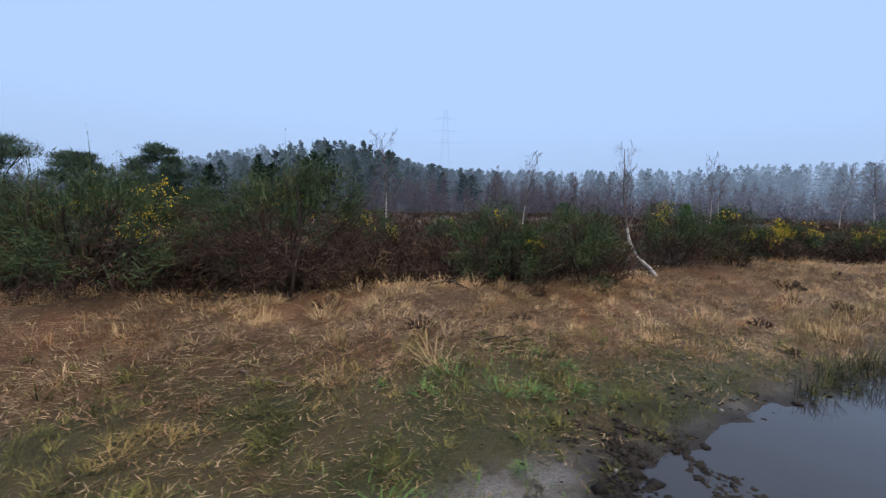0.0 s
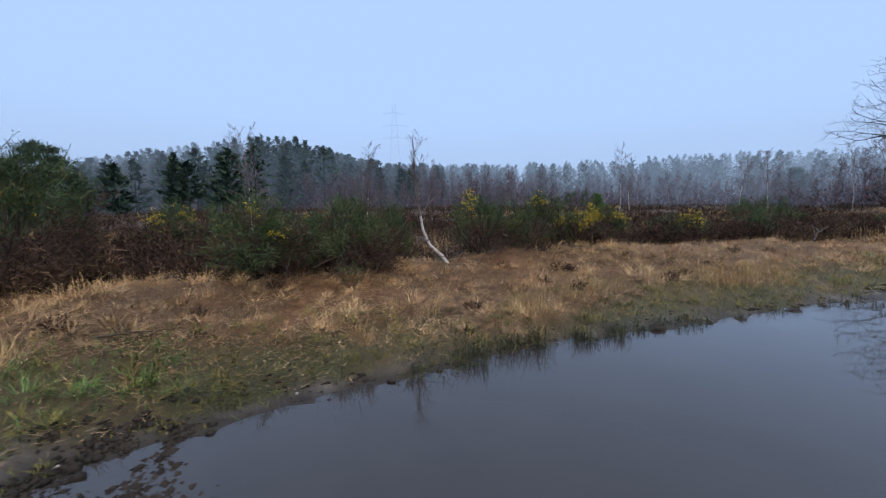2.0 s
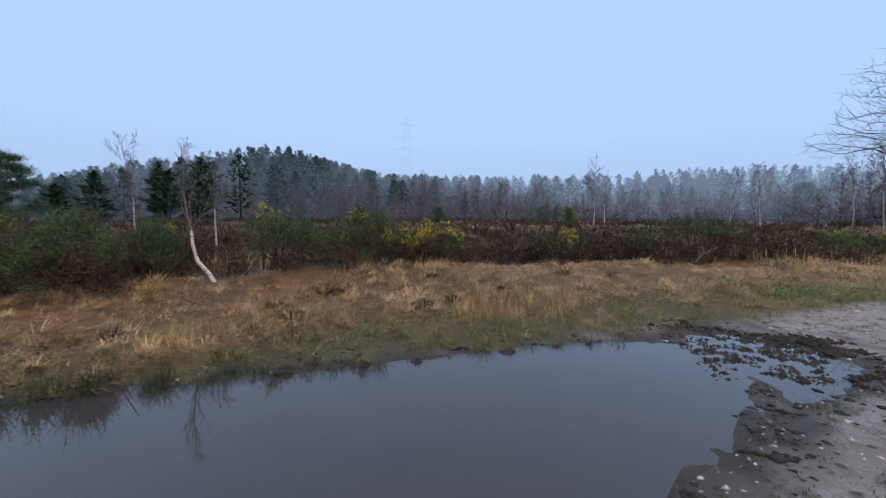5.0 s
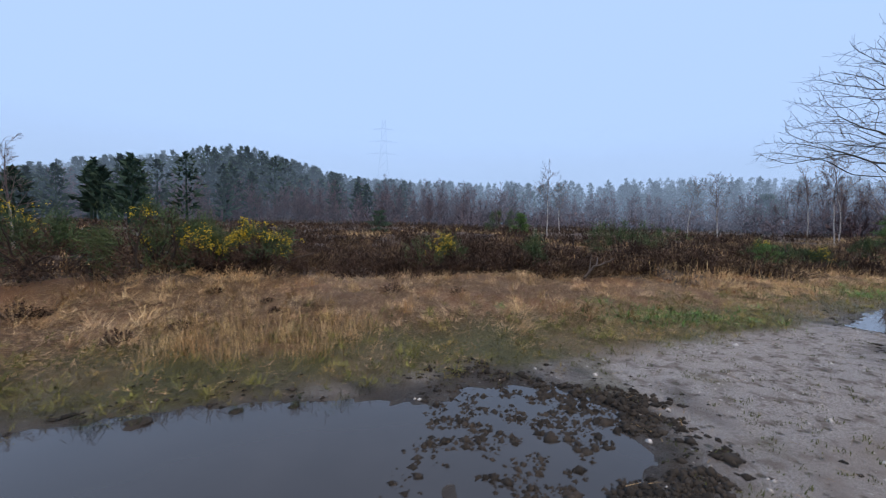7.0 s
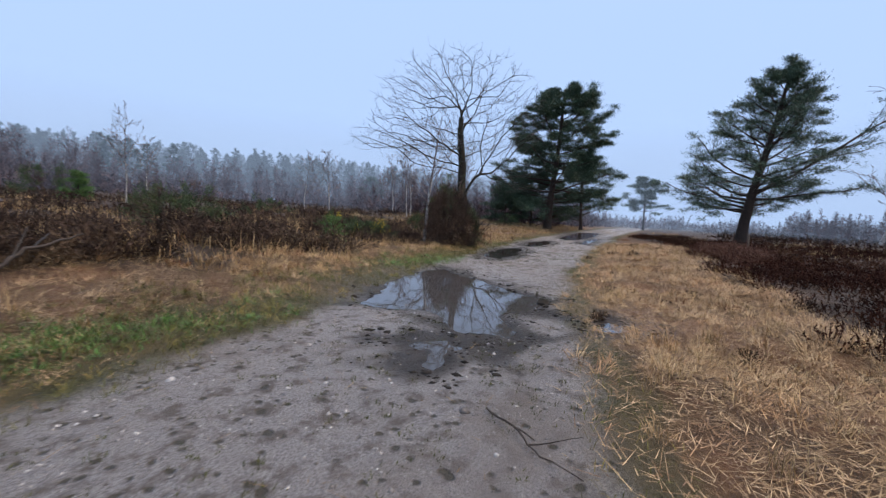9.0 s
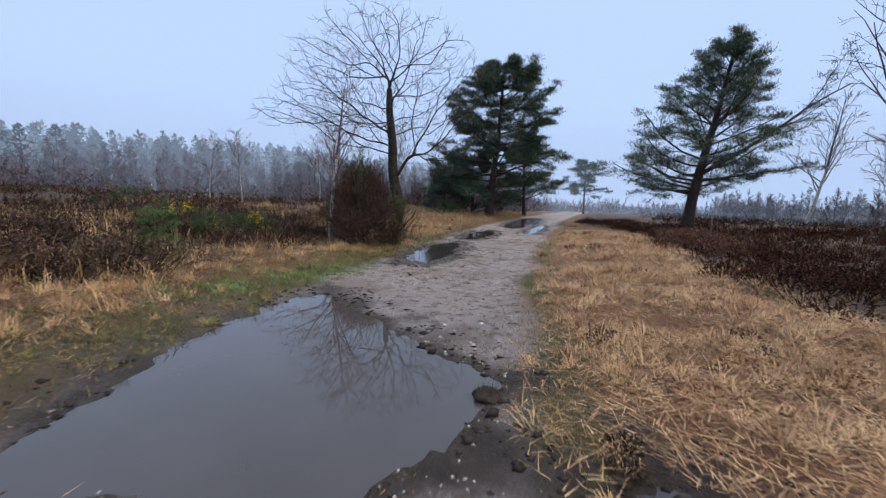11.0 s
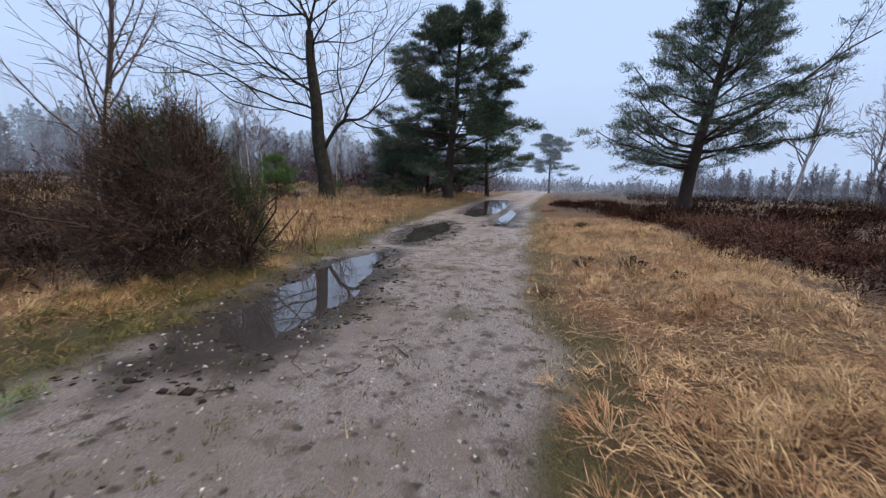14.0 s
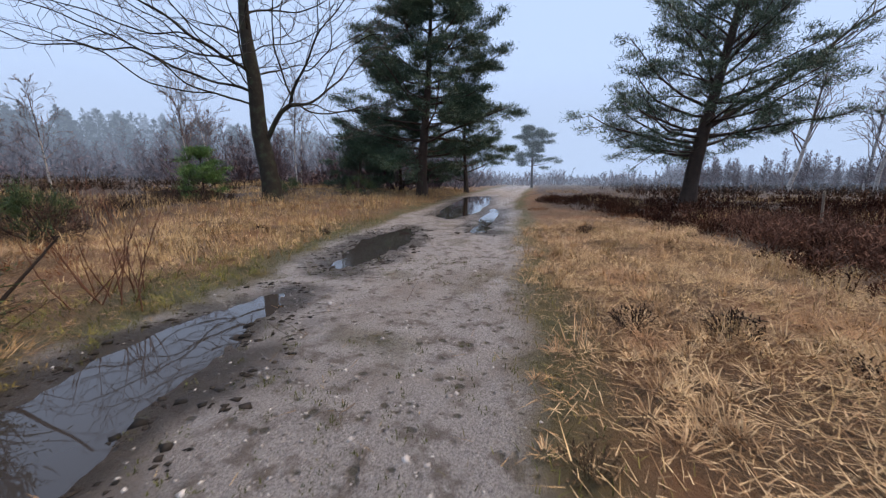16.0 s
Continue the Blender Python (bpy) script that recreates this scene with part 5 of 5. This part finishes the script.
def far_birches(seed, spots, high, material, name, label):
    r = np.random.default_rng(seed)
    out = []
    for x, y in spots:
        z = float(height(np.array([x]), np.array([y]))[0])
        h = high * r.uniform(0.55, 1.15)
        out.append(tube([(x, y, z - 0.3), (x + r.normal(0, 0.15), y, z + h * 0.5), (x + r.normal(0, 0.3), y, z + h)], (0.032, 0.024, 0.010), 3))
        n = 44
        u = r.uniform(0.12, 0.97, n)
        a, l = r.uniform(0, 6.28, n), r.uniform(0.35, 1.15, n)
        w = np.stack([np.cos(a) * np.sin(l), np.sin(a) * np.sin(l), np.cos(l)], axis=1)
        c = np.stack([np.full(n, x), np.full(n, y), z + h * u], axis=1)
        long = h * 0.32 * (1.15 - u)
        out.append(spikes(r, c, w, long, 0.040))
        for k in range(4):
            c2 = c + w * (long * r.uniform(0.2, 0.95, n))[:, None]
            out.append(spikes(r, c2, unit(w + r.normal(0, 0.7, (n, 3))), long * 0.6, 0.042))
    return stuff(name, out, material, label, "woods")


r = np.random.default_rng(77)
hill = [(x, y) for x, y in zip(r.uniform(-95, 14, 560), r.uniform(57, 104, 560)) if y > 58 + 0.10 * abs(x + 15)]
far_pines(21, hill, 1.0, M_FARPINE, "pine_wood", "dark pine wood on a low hill in the mist")
nearer = [(x, y) for x, y in zip(r.uniform(-48, -7, 70), r.uniform(30, 56, 70)) if y > 24 - 0.35 * x * 0.6 + 8]
far_pines(27, nearer, 0.9, M_FARPINE, "young_pine_wood", "dark young pines standing before the wooded hill")
line2 = [(x, y + 30 - 0.30 * x) for x, y in zip(r.uniform(4, 190, 600), r.uniform(62, 96, 600))]
far_pines(22, line2, 1.0, M_FARPINE, "far_pine_wood", "distant pine wood fading into the mist")
front = [(x, y) for x, y in zip(r.uniform(-75, 26, 420), r.uniform(52, 66, 420))]
far_birches(23, front, 5.6, M_FARBARE, "birch_wood", "bare purple-brown birches before the pine wood")
front2 = [(x, y - 0.22 * (x - 24)) for x, y in zip(r.uniform(16, 125, 430), r.uniform(58, 82, 430))]
far_birches(24, front2, 5.4, M_FARBARE, "far_birch_wood", "distant bare birches before the pine wood")
side = [(x, y) for x, y in zip(r.uniform(50, 120, 330), r.uniform(-85, -2, 330)) if y < -2 - 0.12 * (x - 50)]
side += [(x, y) for x, y in zip(r.uniform(64, 88, 110), r.uniform(-36, -5, 110))]
far_birches(25, side, 3.2, M_FARBARE, "scrub_wood", "low bare birch scrub beyond the heath")
behind = [(x, y) for x, y in zip(r.uniform(48, 95, 240), r.uniform(14, 46, 240)) if y > 15 + 0.1 * (x - 48)]
far_birches(26, behind, 5.2, M_FARBARE, "birch_thicket", "bare birch thicket behind the oak and pines")

under = [(x, y) for x, y in zip(r.uniform(-90, 130, 5200), r.uniform(44, 100, 5200)) if 53 - 0.20 * max(x - 24, 0) < y < 70 - 0.2 * max(x - 24, 0)]
under += list(zip(r.uniform(50, 90, 400), r.uniform(16, 44, 400))) + list(zip(r.uniform(90, 120, 800), r.uniform(-60, 50, 800)))
at = np.array([(x, y, 0.0) for x, y in under])
at[:, 2] = height(at[:, 0], at[:, 1])
low = np.array([(x, y, 0.0) for x, y in zip(r.uniform(46, 96, 900), r.uniform(-62, 4, 900)) if y < 5 - 0.06 * x])
low[:, 2] = height(low[:, 0], low[:, 1])
stuff("low_scrub", heather(r, low, 11, 0.85, 1.8, 0.042), M_HEATHER, "low misty scrub at the far edge of the moor", "scrub")
stuff("scrub", heather(r, at, 6, 2.6, 2.4, 0.13), M_FARBARE, "dark undergrowth along the foot of the woods", "scrub")

pylon = stand("pylon", 9.0, 172.0, "tall steel lattice pylon barely visible in the mist", "pylon")
for sx, sy in ((-1, -1), (1, -1), (1, 1), (-1, 1)):
    part("leg", tube([(sx * 4, sy * 4, 0), (sx * 1.6, sy * 1.6, 22), (sx * 0.6, sy * 0.6, 40)], (0.22, 0.18, 0.12), 4), M_STEEL, pylon)
for i in range(10):
    za, zb = i * 4, (i + 1) * 4
    wa, wb = np.interp([za, zb], (0, 22, 40), (4, 1.6, 0.6))
    for s in (-1, 1):
        part("brace", tube([(-wa, s * wa, za), (wb, s * wb, zb)], (0.1, 0.1), 4), M_STEEL, pylon)
        part("brace", tube([(s * wa, wa, za), (s * wb, -wb, zb)], (0.1, 0.1), 4), M_STEEL, pylon)
for z, w in ((26, 7), (31, 6), (36, 4.5)):
    part("arm", tube([(-w, 0, z), (0, 0, z + 0.6), (w, 0, z)], (0.12, 0.3, 0.12), 4), M_STEEL, pylon)

# glowing rings added around the heath to veil the far woods like mist
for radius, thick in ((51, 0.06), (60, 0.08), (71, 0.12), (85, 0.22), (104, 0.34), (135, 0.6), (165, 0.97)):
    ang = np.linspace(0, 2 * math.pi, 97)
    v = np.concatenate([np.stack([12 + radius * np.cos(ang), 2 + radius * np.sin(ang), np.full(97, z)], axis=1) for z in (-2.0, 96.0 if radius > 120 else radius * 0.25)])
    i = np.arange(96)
    bank = part("haze_shell", (v, np.stack([i, i + 1, i + 98, i + 97], axis=1)), haze_glow_mat("mist", thick, *((60, 95, tuple(s * 0.93 for s in SKY)) if radius > 120 else (radius * 0.11, radius * 0.24, (0.255, 0.345, 0.50)))))
    tagged(bank, "glowing see-through shell standing in for grey-blue mist over the far heath", "mist", kind="structure")
